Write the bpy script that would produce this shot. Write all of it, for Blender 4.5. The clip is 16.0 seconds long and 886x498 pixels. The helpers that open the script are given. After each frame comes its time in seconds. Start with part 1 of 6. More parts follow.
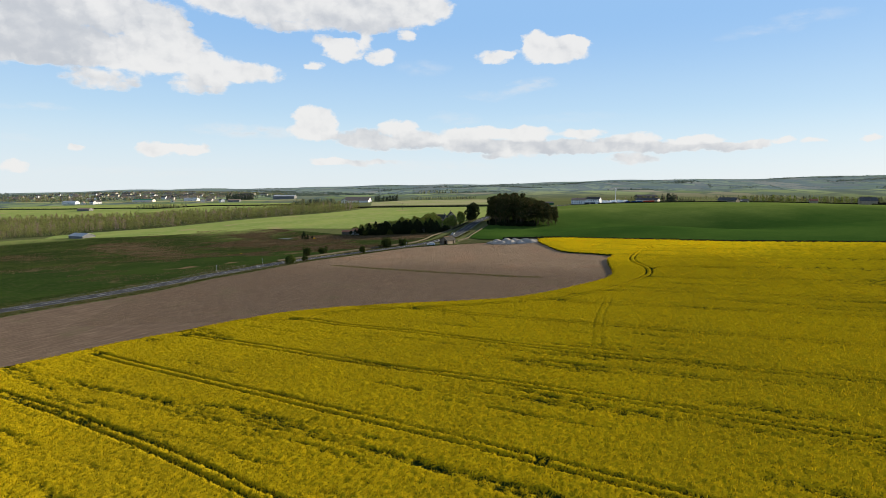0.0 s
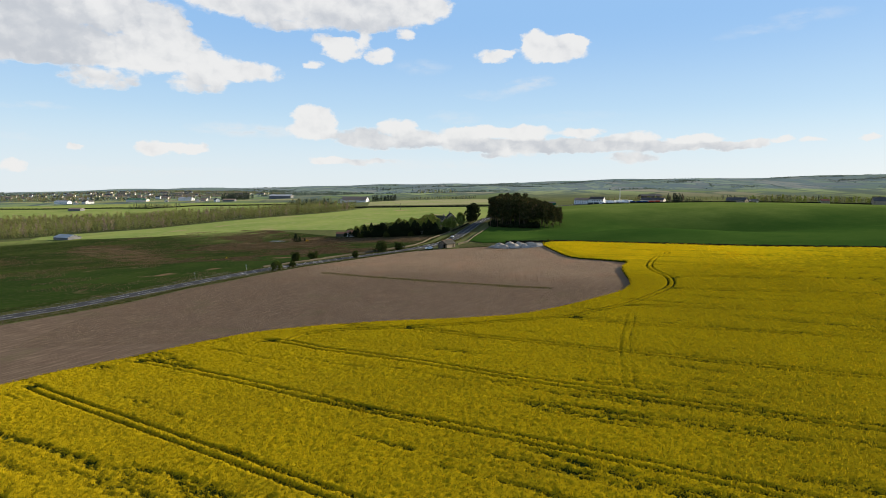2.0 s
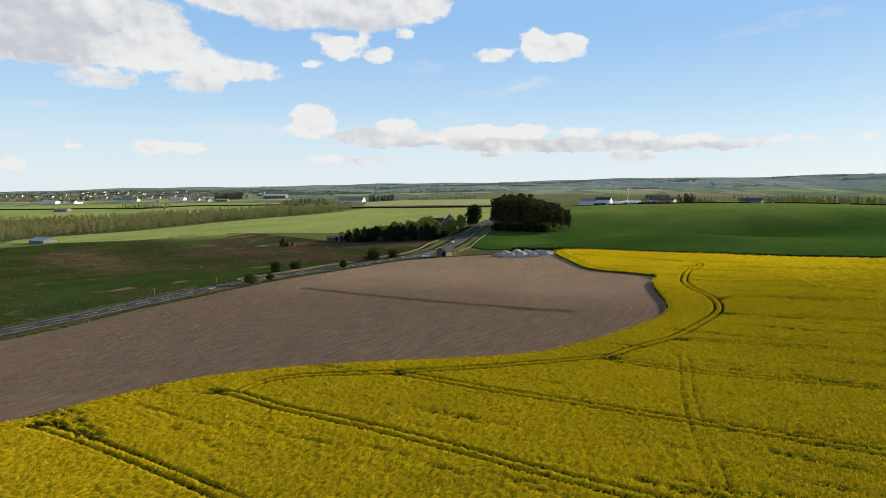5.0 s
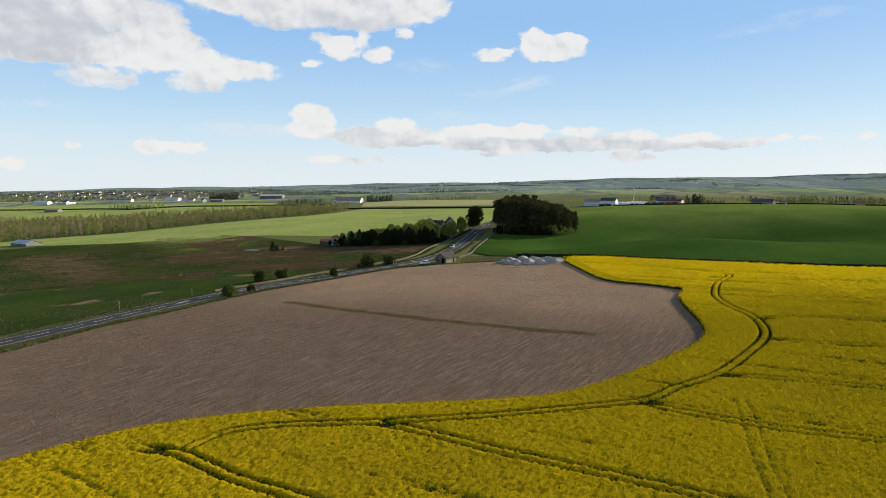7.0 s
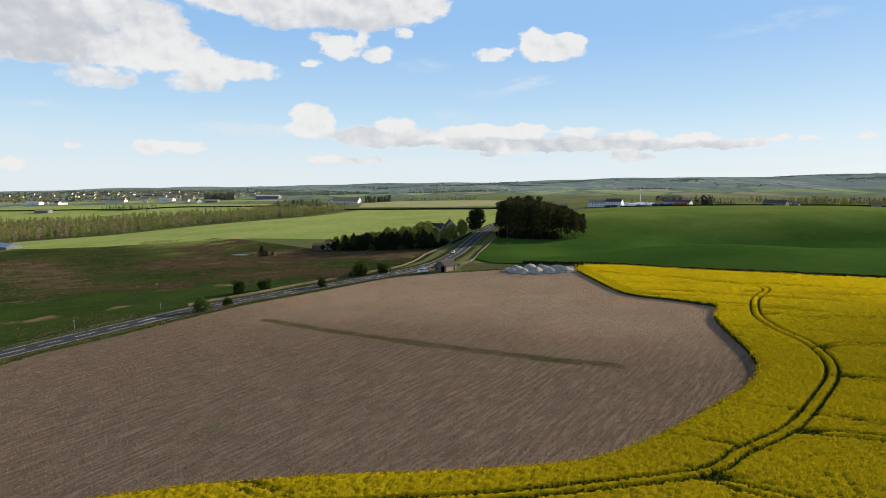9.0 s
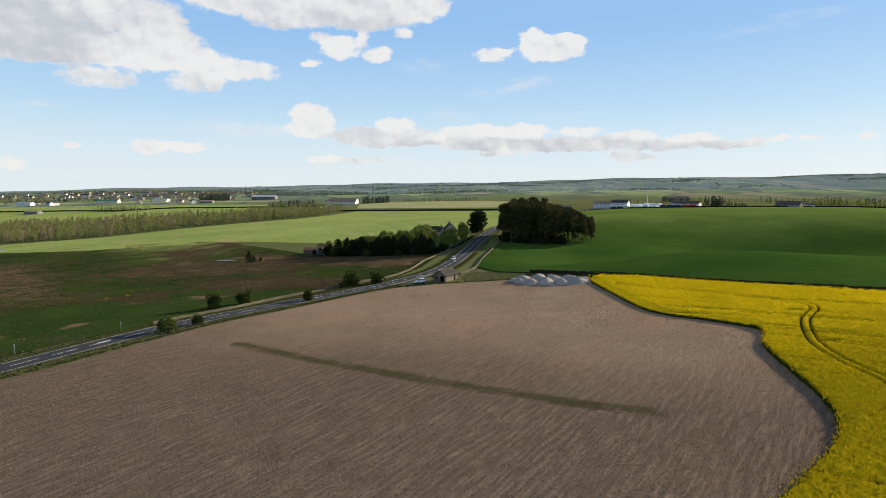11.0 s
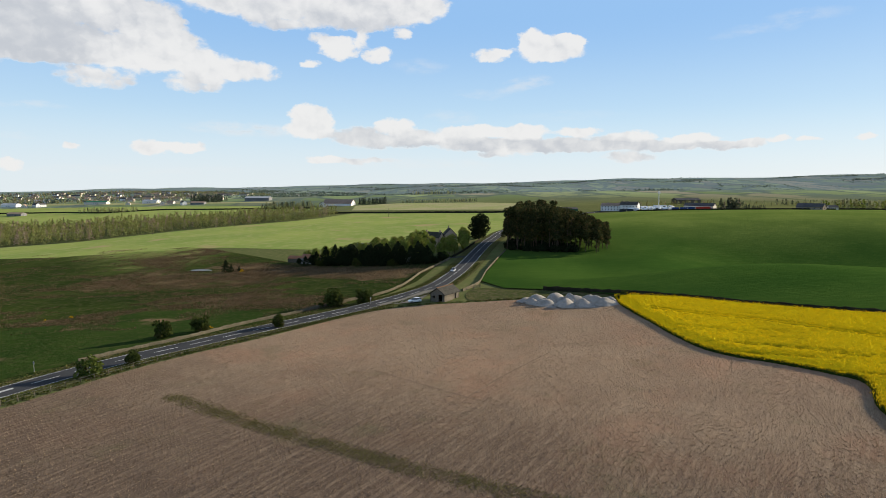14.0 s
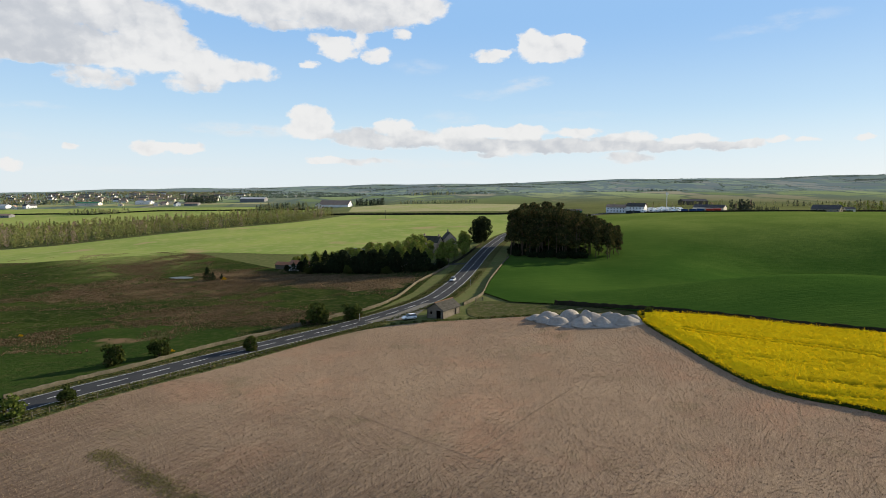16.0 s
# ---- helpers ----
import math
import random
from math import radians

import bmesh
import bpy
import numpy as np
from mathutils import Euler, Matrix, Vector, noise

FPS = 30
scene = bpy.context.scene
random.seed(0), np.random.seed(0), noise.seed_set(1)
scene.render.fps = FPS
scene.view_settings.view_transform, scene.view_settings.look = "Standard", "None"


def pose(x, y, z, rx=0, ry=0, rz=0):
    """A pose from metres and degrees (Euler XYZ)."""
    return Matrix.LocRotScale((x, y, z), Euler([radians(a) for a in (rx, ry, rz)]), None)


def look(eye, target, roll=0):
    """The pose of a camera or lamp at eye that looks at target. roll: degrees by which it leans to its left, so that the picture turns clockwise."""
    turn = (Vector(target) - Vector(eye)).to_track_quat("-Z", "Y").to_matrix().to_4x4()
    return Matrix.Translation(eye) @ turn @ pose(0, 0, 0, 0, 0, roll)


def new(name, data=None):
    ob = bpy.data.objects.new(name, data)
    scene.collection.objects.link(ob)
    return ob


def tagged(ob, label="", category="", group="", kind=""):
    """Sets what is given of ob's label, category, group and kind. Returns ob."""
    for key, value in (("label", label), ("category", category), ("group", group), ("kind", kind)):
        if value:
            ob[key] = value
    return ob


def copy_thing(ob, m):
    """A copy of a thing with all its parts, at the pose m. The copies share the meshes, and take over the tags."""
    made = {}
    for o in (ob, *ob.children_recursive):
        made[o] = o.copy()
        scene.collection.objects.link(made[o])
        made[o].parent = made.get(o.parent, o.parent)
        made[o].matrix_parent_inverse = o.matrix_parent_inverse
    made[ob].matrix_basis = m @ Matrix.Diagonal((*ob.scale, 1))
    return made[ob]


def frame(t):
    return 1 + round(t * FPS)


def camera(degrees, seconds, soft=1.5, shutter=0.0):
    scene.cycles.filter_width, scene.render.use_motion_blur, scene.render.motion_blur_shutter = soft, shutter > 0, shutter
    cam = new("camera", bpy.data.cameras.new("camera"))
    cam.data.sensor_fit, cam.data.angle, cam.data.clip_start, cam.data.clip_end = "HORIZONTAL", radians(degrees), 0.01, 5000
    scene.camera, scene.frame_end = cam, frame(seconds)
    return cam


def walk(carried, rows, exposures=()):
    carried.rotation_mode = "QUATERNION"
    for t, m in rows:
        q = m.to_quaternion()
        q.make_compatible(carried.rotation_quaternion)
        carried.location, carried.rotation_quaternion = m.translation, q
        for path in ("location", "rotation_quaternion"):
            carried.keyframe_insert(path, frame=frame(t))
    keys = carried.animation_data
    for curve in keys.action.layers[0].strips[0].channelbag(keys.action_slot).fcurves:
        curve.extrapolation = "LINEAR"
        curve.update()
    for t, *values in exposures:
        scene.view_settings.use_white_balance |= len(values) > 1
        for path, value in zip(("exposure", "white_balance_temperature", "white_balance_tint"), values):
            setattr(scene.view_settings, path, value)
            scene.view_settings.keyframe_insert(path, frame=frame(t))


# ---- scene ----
cam = camera(72, 16.0, soft=0.8)
PATH = [
    (0, pose(0.00, 0.00, 36.00, 84.285, 0, -0.000)),
    (0.5, pose(0.04, 5.70, 36.13, 84.263, 0, -0.021)),
    (1, pose(0.08, 11.42, 36.26, 84.242, 0, -0.042)),
    (1.5, pose(0.11, 17.17, 36.40, 84.223, 0, -0.060)),
    (2, pose(0.14, 22.95, 36.54, 84.205, 0, -0.078)),
    (2.5, pose(0.16, 28.75, 36.69, 84.188, 0, -0.094)),
    (3, pose(0.18, 34.57, 36.84, 84.173, 0, -0.110)),
    (3.5, pose(0.20, 40.41, 37.00, 84.159, 0, -0.124)),
    (4, pose(0.22, 46.27, 37.16, 84.146, 0, -0.137)),
    (4.5, pose(0.24, 52.14, 37.32, 84.134, 0, -0.150)),
    (5, pose(0.25, 58.03, 37.48, 84.124, 0, -0.162)),
    (5.5, pose(0.27, 63.94, 37.65, 84.115, 0, -0.173)),
    (6, pose(0.28, 69.86, 37.81, 84.107, 0, -0.183)),
    (6.5, pose(0.30, 75.79, 37.98, 84.100, 0, -0.193)),
    (7, pose(0.31, 81.73, 38.14, 84.094, 0, -0.203)),
    (7.5, pose(0.33, 87.68, 38.30, 84.090, 0, -0.212)),
    (8, pose(0.35, 93.64, 38.46, 84.086, 0, -0.221)),
    (8.5, pose(0.38, 99.60, 38.62, 84.084, 0, -0.230)),
    (9, pose(0.40, 105.57, 38.77, 84.083, 0, -0.239)),
    (9.5, pose(0.43, 111.54, 38.92, 84.082, 0, -0.248)),
    (10, pose(0.47, 117.51, 39.07, 84.083, 0, -0.257)),
    (10.5, pose(0.51, 123.49, 39.21, 84.085, 0, -0.267)),
    (11, pose(0.55, 129.46, 39.34, 84.088, 0, -0.276)),
    (11.5, pose(0.60, 135.43, 39.47, 84.093, 0, -0.286)),
    (12, pose(0.66, 141.39, 39.59, 84.098, 0, -0.297)),
    (12.5, pose(0.72, 147.35, 39.70, 84.105, 0, -0.308)),
    (13, pose(0.79, 153.30, 39.81, 84.112, 0, -0.319)),
    (13.5, pose(0.87, 159.25, 39.90, 84.121, 0, -0.331)),
    (14, pose(0.95, 165.18, 39.99, 84.132, 0, -0.343)),
    (14.5, pose(1.04, 171.11, 40.06, 84.143, 0, -0.356)),
    (15, pose(1.15, 177.02, 40.13, 84.156, 0, -0.370)),
    (15.5, pose(1.26, 182.92, 40.18, 84.170, 0, -0.384)),
    (16, pose(1.38, 188.80, 40.22, 84.186, 0, -0.399)),
]
walk(cam, PATH, [(0, 1.15), (16, 1.15)])

# ---- sky, sun ----
SUN_AZ, SUN_EL = 62.0, 17.5   # degrees right of the way ahead, degrees over the horizon

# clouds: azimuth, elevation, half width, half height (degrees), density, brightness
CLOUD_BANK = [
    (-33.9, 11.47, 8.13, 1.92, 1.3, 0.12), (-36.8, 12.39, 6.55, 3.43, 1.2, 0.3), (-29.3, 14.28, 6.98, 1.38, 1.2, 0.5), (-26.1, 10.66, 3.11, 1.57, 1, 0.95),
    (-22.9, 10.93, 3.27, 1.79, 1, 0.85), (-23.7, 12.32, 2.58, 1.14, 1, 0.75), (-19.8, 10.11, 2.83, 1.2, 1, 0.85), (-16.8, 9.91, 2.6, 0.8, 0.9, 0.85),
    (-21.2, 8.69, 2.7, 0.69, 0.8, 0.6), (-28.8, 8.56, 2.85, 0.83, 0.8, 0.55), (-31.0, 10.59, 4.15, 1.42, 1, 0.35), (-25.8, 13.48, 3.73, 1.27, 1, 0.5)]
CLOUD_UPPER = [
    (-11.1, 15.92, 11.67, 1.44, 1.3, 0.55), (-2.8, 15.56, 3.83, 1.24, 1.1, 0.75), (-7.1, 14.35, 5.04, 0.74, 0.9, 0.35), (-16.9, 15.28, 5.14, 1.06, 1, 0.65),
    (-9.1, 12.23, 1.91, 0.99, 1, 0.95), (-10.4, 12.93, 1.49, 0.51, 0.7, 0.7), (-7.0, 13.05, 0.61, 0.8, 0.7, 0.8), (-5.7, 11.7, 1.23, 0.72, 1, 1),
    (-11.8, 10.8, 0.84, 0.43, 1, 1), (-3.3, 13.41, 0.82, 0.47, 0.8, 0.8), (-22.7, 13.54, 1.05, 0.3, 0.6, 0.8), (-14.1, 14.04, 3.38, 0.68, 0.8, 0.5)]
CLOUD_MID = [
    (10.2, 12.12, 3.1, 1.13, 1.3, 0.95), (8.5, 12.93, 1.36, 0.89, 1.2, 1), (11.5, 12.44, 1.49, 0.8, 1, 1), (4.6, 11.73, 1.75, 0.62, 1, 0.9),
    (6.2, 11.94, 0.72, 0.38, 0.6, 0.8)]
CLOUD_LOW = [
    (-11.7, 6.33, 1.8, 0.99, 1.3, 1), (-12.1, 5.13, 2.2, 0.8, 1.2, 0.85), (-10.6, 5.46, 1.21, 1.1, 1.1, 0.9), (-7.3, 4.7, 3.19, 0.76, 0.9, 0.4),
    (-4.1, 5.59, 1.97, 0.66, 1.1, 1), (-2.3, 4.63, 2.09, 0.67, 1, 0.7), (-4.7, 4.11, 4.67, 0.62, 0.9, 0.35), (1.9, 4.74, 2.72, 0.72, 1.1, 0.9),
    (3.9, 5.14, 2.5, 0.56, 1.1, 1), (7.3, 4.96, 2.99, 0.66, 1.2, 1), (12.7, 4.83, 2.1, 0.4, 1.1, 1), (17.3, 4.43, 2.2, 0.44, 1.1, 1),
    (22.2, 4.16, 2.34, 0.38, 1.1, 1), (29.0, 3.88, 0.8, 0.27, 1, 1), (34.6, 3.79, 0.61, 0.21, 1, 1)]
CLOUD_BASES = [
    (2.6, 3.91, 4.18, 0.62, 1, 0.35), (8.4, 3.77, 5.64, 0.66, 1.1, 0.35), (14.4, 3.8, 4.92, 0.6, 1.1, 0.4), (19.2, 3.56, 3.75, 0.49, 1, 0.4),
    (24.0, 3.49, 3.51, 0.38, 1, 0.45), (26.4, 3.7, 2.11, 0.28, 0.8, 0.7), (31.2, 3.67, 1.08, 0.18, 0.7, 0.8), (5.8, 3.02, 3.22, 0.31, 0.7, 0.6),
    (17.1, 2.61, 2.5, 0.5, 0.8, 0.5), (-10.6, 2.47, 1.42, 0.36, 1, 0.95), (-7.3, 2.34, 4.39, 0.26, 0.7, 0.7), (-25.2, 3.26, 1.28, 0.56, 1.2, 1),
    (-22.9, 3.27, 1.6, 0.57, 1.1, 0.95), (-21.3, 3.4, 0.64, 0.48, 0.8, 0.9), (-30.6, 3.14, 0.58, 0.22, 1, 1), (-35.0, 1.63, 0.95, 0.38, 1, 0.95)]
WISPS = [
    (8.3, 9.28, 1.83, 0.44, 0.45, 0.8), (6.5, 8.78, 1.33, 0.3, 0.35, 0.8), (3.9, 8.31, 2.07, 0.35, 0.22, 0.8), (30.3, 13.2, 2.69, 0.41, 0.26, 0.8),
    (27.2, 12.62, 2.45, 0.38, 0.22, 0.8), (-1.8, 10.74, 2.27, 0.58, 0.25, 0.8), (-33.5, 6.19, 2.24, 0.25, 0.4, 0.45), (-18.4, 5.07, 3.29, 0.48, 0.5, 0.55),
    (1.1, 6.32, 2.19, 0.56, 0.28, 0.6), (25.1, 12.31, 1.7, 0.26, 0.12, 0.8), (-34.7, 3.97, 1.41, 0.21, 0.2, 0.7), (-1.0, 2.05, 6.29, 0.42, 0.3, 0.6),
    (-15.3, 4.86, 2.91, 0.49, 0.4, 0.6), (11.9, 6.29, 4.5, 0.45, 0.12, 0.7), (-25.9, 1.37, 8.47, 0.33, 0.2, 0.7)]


class Nodes:
    """Short hand for building a node tree."""

    def __init__(self, tree):
        self.tree = tree
        tree.nodes.clear()

    def add(self, kind, links=(), **settings):
        n = self.tree.nodes.new(kind)
        if "operation" in settings:
            n.operation = settings["operation"]
        if "use_clamp" in settings:
            n.use_clamp = settings["use_clamp"]
        if "data_type" in settings:
            n.data_type = settings["data_type"]
        if "interpolation_type" in settings:
            n.interpolation_type = settings["interpolation_type"]
        if "feature" in settings:
            n.feature = settings["feature"]
        for slot, value in dict(links).items():
            socket = n.inputs[slot]
            if isinstance(value, bpy.types.NodeSocket):
                self.tree.links.new(value, socket)
            else:
                socket.default_value = value
        return n

    def math(self, op, a, b=0.0, c=0.0, clamp=False):
        return self.add("ShaderNodeMath", {0: a, 1: b, 2: c}, operation=op, use_clamp=clamp).outputs[0]

    def vec(self, op, a, b=(0, 0, 0), c=None):
        links = {0: a, 1: b}
        if c is not None:
            links[2] = c
        n = self.add("ShaderNodeVectorMath", links, operation=op)
        return n.outputs["Value" if op == "DOT_PRODUCT" else "Vector"]

    def mix(self, f, a, b):
        return self.add("ShaderNodeMix", {0: f, 6: a, 7: b}, data_type="RGBA").outputs[2]

    def ramp(self, f, low, high):
        """0 at low, 1 at high, smooth between."""
        n = self.add("ShaderNodeMapRange", {"Value": f, "From Min": low, "From Max": high}, interpolation_type="SMOOTHSTEP")
        return n.outputs[0]

    def noise(self, vector, scale, detail=4.0, rough=0.55, out=0):
        return self.add("ShaderNodeTexNoise", {"Vector": vector, "Scale": scale, "Detail": detail, "Roughness": rough}).outputs[out]


def build_sky():
    world = bpy.data.worlds.new("evening_sky")
    scene.world = world
    world.use_nodes = True
    n = Nodes(world.node_tree)
    sky = n.add("ShaderNodeTexSky")
    sky.sky_type, sky.sun_disc = "NISHITA", False
    sky.sun_elevation, sky.sun_rotation = radians(SUN_EL), radians(SUN_AZ)
    sky.altitude, sky.air_density, sky.dust_density, sky.ozone_density = 150.0, 1.0, 1.2, 1.6
    way = n.add("ShaderNodeTexCoord").outputs["Generated"]
    xyz = n.add("ShaderNodeSeparateXYZ", {0: way}).outputs
    az = n.math("MULTIPLY", n.math("ARCTAN2", xyz[0], xyz[1]), 57.2958)
    el = n.math("MULTIPLY", n.math("ARCSINE", xyz[2]), 57.2958)
    p = n.add("ShaderNodeCombineXYZ", {0: az, 1: el}).outputs[0]
    stretched = n.vec("MULTIPLY", p, (1.0, 1.5, 1.0))
    warp = n.vec("SUBTRACT", n.noise(stretched, 0.45, 5.0, 0.62, 1), (0.5, 0.5, 0.5))
    q = n.vec("MULTIPLY_ADD", warp, (2.2, 1.1, 0.0), p)
    dense, bright = 0.0, 0.0
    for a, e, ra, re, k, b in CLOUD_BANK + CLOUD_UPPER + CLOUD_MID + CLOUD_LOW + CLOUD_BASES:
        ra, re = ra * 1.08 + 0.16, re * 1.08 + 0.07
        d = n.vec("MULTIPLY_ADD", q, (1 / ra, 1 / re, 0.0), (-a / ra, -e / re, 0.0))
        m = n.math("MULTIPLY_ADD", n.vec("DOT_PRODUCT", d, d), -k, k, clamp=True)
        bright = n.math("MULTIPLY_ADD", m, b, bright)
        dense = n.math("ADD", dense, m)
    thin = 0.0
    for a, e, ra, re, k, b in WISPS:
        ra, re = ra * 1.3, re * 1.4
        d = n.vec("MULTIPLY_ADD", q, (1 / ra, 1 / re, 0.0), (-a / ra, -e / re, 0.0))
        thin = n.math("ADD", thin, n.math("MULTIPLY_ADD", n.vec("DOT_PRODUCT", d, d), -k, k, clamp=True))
    bright = n.math("DIVIDE", bright, n.math("MAXIMUM", dense, 0.05))
    # billows: rounded heads, lit from the upper right
    billow = n.noise(stretched, 0.75, 8.0, 0.60)
    lee = n.noise(n.vec("ADD", q, (0.35, 0.6, 0.0)), 0.42, 4.0, 0.5)
    relief = n.math("SUBTRACT", n.noise(q, 0.42, 4.0, 0.5), lee)
    broad = n.noise(stretched, 0.3, 3.0, 0.5)
    # behind and above the view the broken cloud goes on
    behind = n.math("MULTIPLY", n.ramp(n.math("ABSOLUTE", az), 42.0, 60.0), n.ramp(n.noise(n.vec("MULTIPLY", way, (1, 1, 2.2)), 3.2, 6.0, 0.6), 0.52, 0.68))
    high = n.math("MULTIPLY", n.ramp(el, 19.0, 26.0), n.ramp(n.noise(n.vec("MULTIPLY", way, (1, 1, 2.2)), 2.6, 6.0, 0.6), 0.5, 0.66))
    cover = n.ramp(n.math("ADD", dense, n.math("MULTIPLY_ADD", billow, 1.5, -0.75)), 0.05, 0.68)
    cover = n.math("MULTIPLY", cover, n.math("MULTIPLY", dense, 5.0, clamp=True))
    veil = n.math("MULTIPLY", thin, n.ramp(n.noise(n.vec("MULTIPLY", p, (0.5, 1.6, 1.0)), 0.9, 5.0, 0.6), 0.28, 0.68))
    cover = n.math("MAXIMUM", n.math("MAXIMUM", cover, veil), n.math("MULTIPLY", n.math("MAXIMUM", behind, high), 0.9))
    light = n.math("ADD", n.math("MULTIPLY_ADD", relief, 1.5, n.math("MULTIPLY", bright, 0.95)), n.math("MULTIPLY_ADD", broad, 0.9, -0.45))
    # thin rims let the light through
    light = n.math("MAXIMUM", light, n.math("MULTIPLY", n.ramp(cover, 0.95, 0.3), 0.75))
    cloud = n.mix(n.ramp(light, -0.05, 0.95), (4.5, 4.68, 5.0, 1), (6.85, 6.8, 6.72, 1))
    # the clear sky pales towards the horizon
    clear = n.mix(n.ramp(el, 3.0, 15.0), (4.5, 6.1, 7.3, 1), (2.45, 4.3, 6.95, 1))
    clear = n.mix(n.ramp(el, 7.5, -0.5), clear, (6.25, 6.85, 7.15, 1))
    nishita = n.vec("MULTIPLY", sky.outputs[0], (1.05, 1.12, 1.25))
    clear = n.mix(n.math("MULTIPLY_ADD", n.ramp(el, 18.0, 40.0), 0.80, 0.05), clear, nishita)
    colour = n.mix(n.math("MULTIPLY", cover, 0.95), clear, cloud)
    back = n.add("ShaderNodeBackground", {"Color": colour, "Strength": 0.057})
    n.add("ShaderNodeOutputWorld", {"Surface": back.outputs[0]})


build_sky()
sun = new("sun", bpy.data.lights.new("sun", "SUN"))
sun.data.energy, sun.data.angle, sun.data.color = 4.2, radians(0.55), (1.0, 0.87, 0.66)
sun.matrix_world = look((0, 0, 0), (-math.sin(radians(SUN_AZ)) * math.cos(radians(SUN_EL)), -math.cos(radians(SUN_AZ)) * math.cos(radians(SUN_EL)), -math.sin(radians(SUN_EL))))


# ---- materials ----
def material(name, colours, scales=(0.05, 0.8), rough=0.9, bump=0.3, bump_scale=3.0, stretch=(1, 1, 1), spots=None, metal=0.0, spec=0.0, random=0.0, distance=0.05, turn=0.0):
    """A surface of three colours: wide stains between the first two, fine grain towards the third."""
    m = bpy.data.materials.new(name)
    m.use_nodes = True
    n = Nodes(m.node_tree)
    where = n.add("ShaderNodeTexCoord").outputs["Object"]
    if turn:
        where = n.add("ShaderNodeVectorRotate", {"Vector": where, "Angle": radians(turn)}).outputs[0]
    where = n.vec("MULTIPLY", where, stretch)
    wide = n.ramp(n.noise(where, scales[0], 5.0, 0.6), 0.38, 0.64)
    grain = n.ramp(n.noise(where, scales[1], 6.0, 0.65), 0.42, 0.72)
    a, b, c = [(*col, 1) for col in colours]
    colour = n.mix(n.math("MULTIPLY", grain, 0.75), n.mix(wide, a, b), c)
    if spots:
        col, scale, low, high = spots
        colour = n.mix(n.ramp(n.noise(where, scale, 3.0, 0.5), low, high), colour, (*col, 1))
    if random:
        ob = n.add("ShaderNodeObjectInfo").outputs["Random"]
        colour = n.mix(n.math("MULTIPLY", ob, random), colour, n.vec("MULTIPLY", colour, (0.55, 0.6, 0.5)))
    rise = n.noise(where, bump_scale, 5.0, 0.6)
    relief = n.add("ShaderNodeBump", {"Strength": bump, "Distance": distance, "Height": rise})
    shader = n.add("ShaderNodeBsdfPrincipled", {"Base Color": colour, "Roughness": rough, "Metallic": metal, "Specular IOR Level": spec, "Normal": relief.outputs[0]})
    n.add("ShaderNodeOutputMaterial", {"Surface": shader.outputs[0]})
    return m


# ---- the lie of the land ----
RISES_NEAR = [
    (-90, 130, 70, -5.53), (50, 110, 60, 0.18), (-50, 270, 80, -0.58), (60, 200, 50, -2.03),
    (-150, 420, 100, -3.85), (15, 340, 50, -1.28), (80, 310, 40, -0.51), (120, 375, 40, 5.47),
    (230, 375, 60, 0.21), (60, 440, 45, -1.90), (170, 445, 60, -8.95), (60, 500, 70, 2.22)]
RISES_FAR = [
    (-60, 500, 100, -3.19), (-380, 650, 160, -7.12), (-280, 780, 160, 0.96), (0, 680, 140, -3.34),
    (200, 560, 110, 4.57), (320, 720, 180, 4.56), (-130, 1000, 220, -5.70), (-700, 1300, 400, 5.72),
    (-600, 400, 260, -13.13), (700, 700, 300, -12.07), (200, 1200, 300, 2.17), (-700, 900, 300, -15.80),
    (500, 350, 220, 7.09)]


def smooth(a, b, v):
    u = np.clip((np.asarray(v, float) - a) / (b - a), 0, 1)
    return u * u * (3 - 2 * u)


def land(x, y):
    """Height of the ground at a place."""
    x, y = np.asarray(x, float), np.asarray(y, float)
    z = 1.992 + 0.02132 * np.clip(x, -1500, 1500) + 0.01298 * np.clip(y, -300, 1500)
    for a, b, r, k in RISES_NEAR + RISES_FAR:
        z = z + k * np.exp(-((x - a) ** 2 + (y - b) ** 2) / (2 * r * r))
    # a hollow behind the brow in the wheat
    z = z - 3.2 * smooth(30, 75, x) * (1 - smooth(300, 420, x)) * smooth(380, 402, y) * (1 - smooth(425, 580, y))
    # dug deeper to darken the slope behind, in place of cloud shadow
    z = z - 6.5 * smooth(95, 165, x) * (1 - smooth(360, 460, x)) * smooth(385, 418, y) * (1 - smooth(428, 555, y))
    far = np.hypot(x, y - 250)
    turn = np.degrees(np.arctan2(x, y - 100))
    ridge = np.interp(turn, (-180, -60, -36, -15, 0, 20, 36, 60, 180), (10, 8, 9, 44, 66, 101, 118, 120, 30))
    hills = ridge * smooth(2100, 4500, far) ** 1.1 - 6 * smooth(1300, 2000, far) + 8 * np.exp(-((far - 3200) / 350) ** 2) * smooth(-12, 12, turn)
    hills = hills + 5 * smooth(1800, 3000, far) * np.sin(turn * 0.31 + far * 0.0021) + 3 * smooth(2500, 3500, far) * np.sin(turn * 0.83 + 1 - far * 0.003)
    hills = hills + 23 * np.exp(-((x + 930) ** 2 + (y - 2150) ** 2) / (2 * 420 ** 2))
    f = smooth(1250, 1950, far)
    return z * (1 - f) + hills * f


from mathutils.geometry import delaunay_2d_cdt


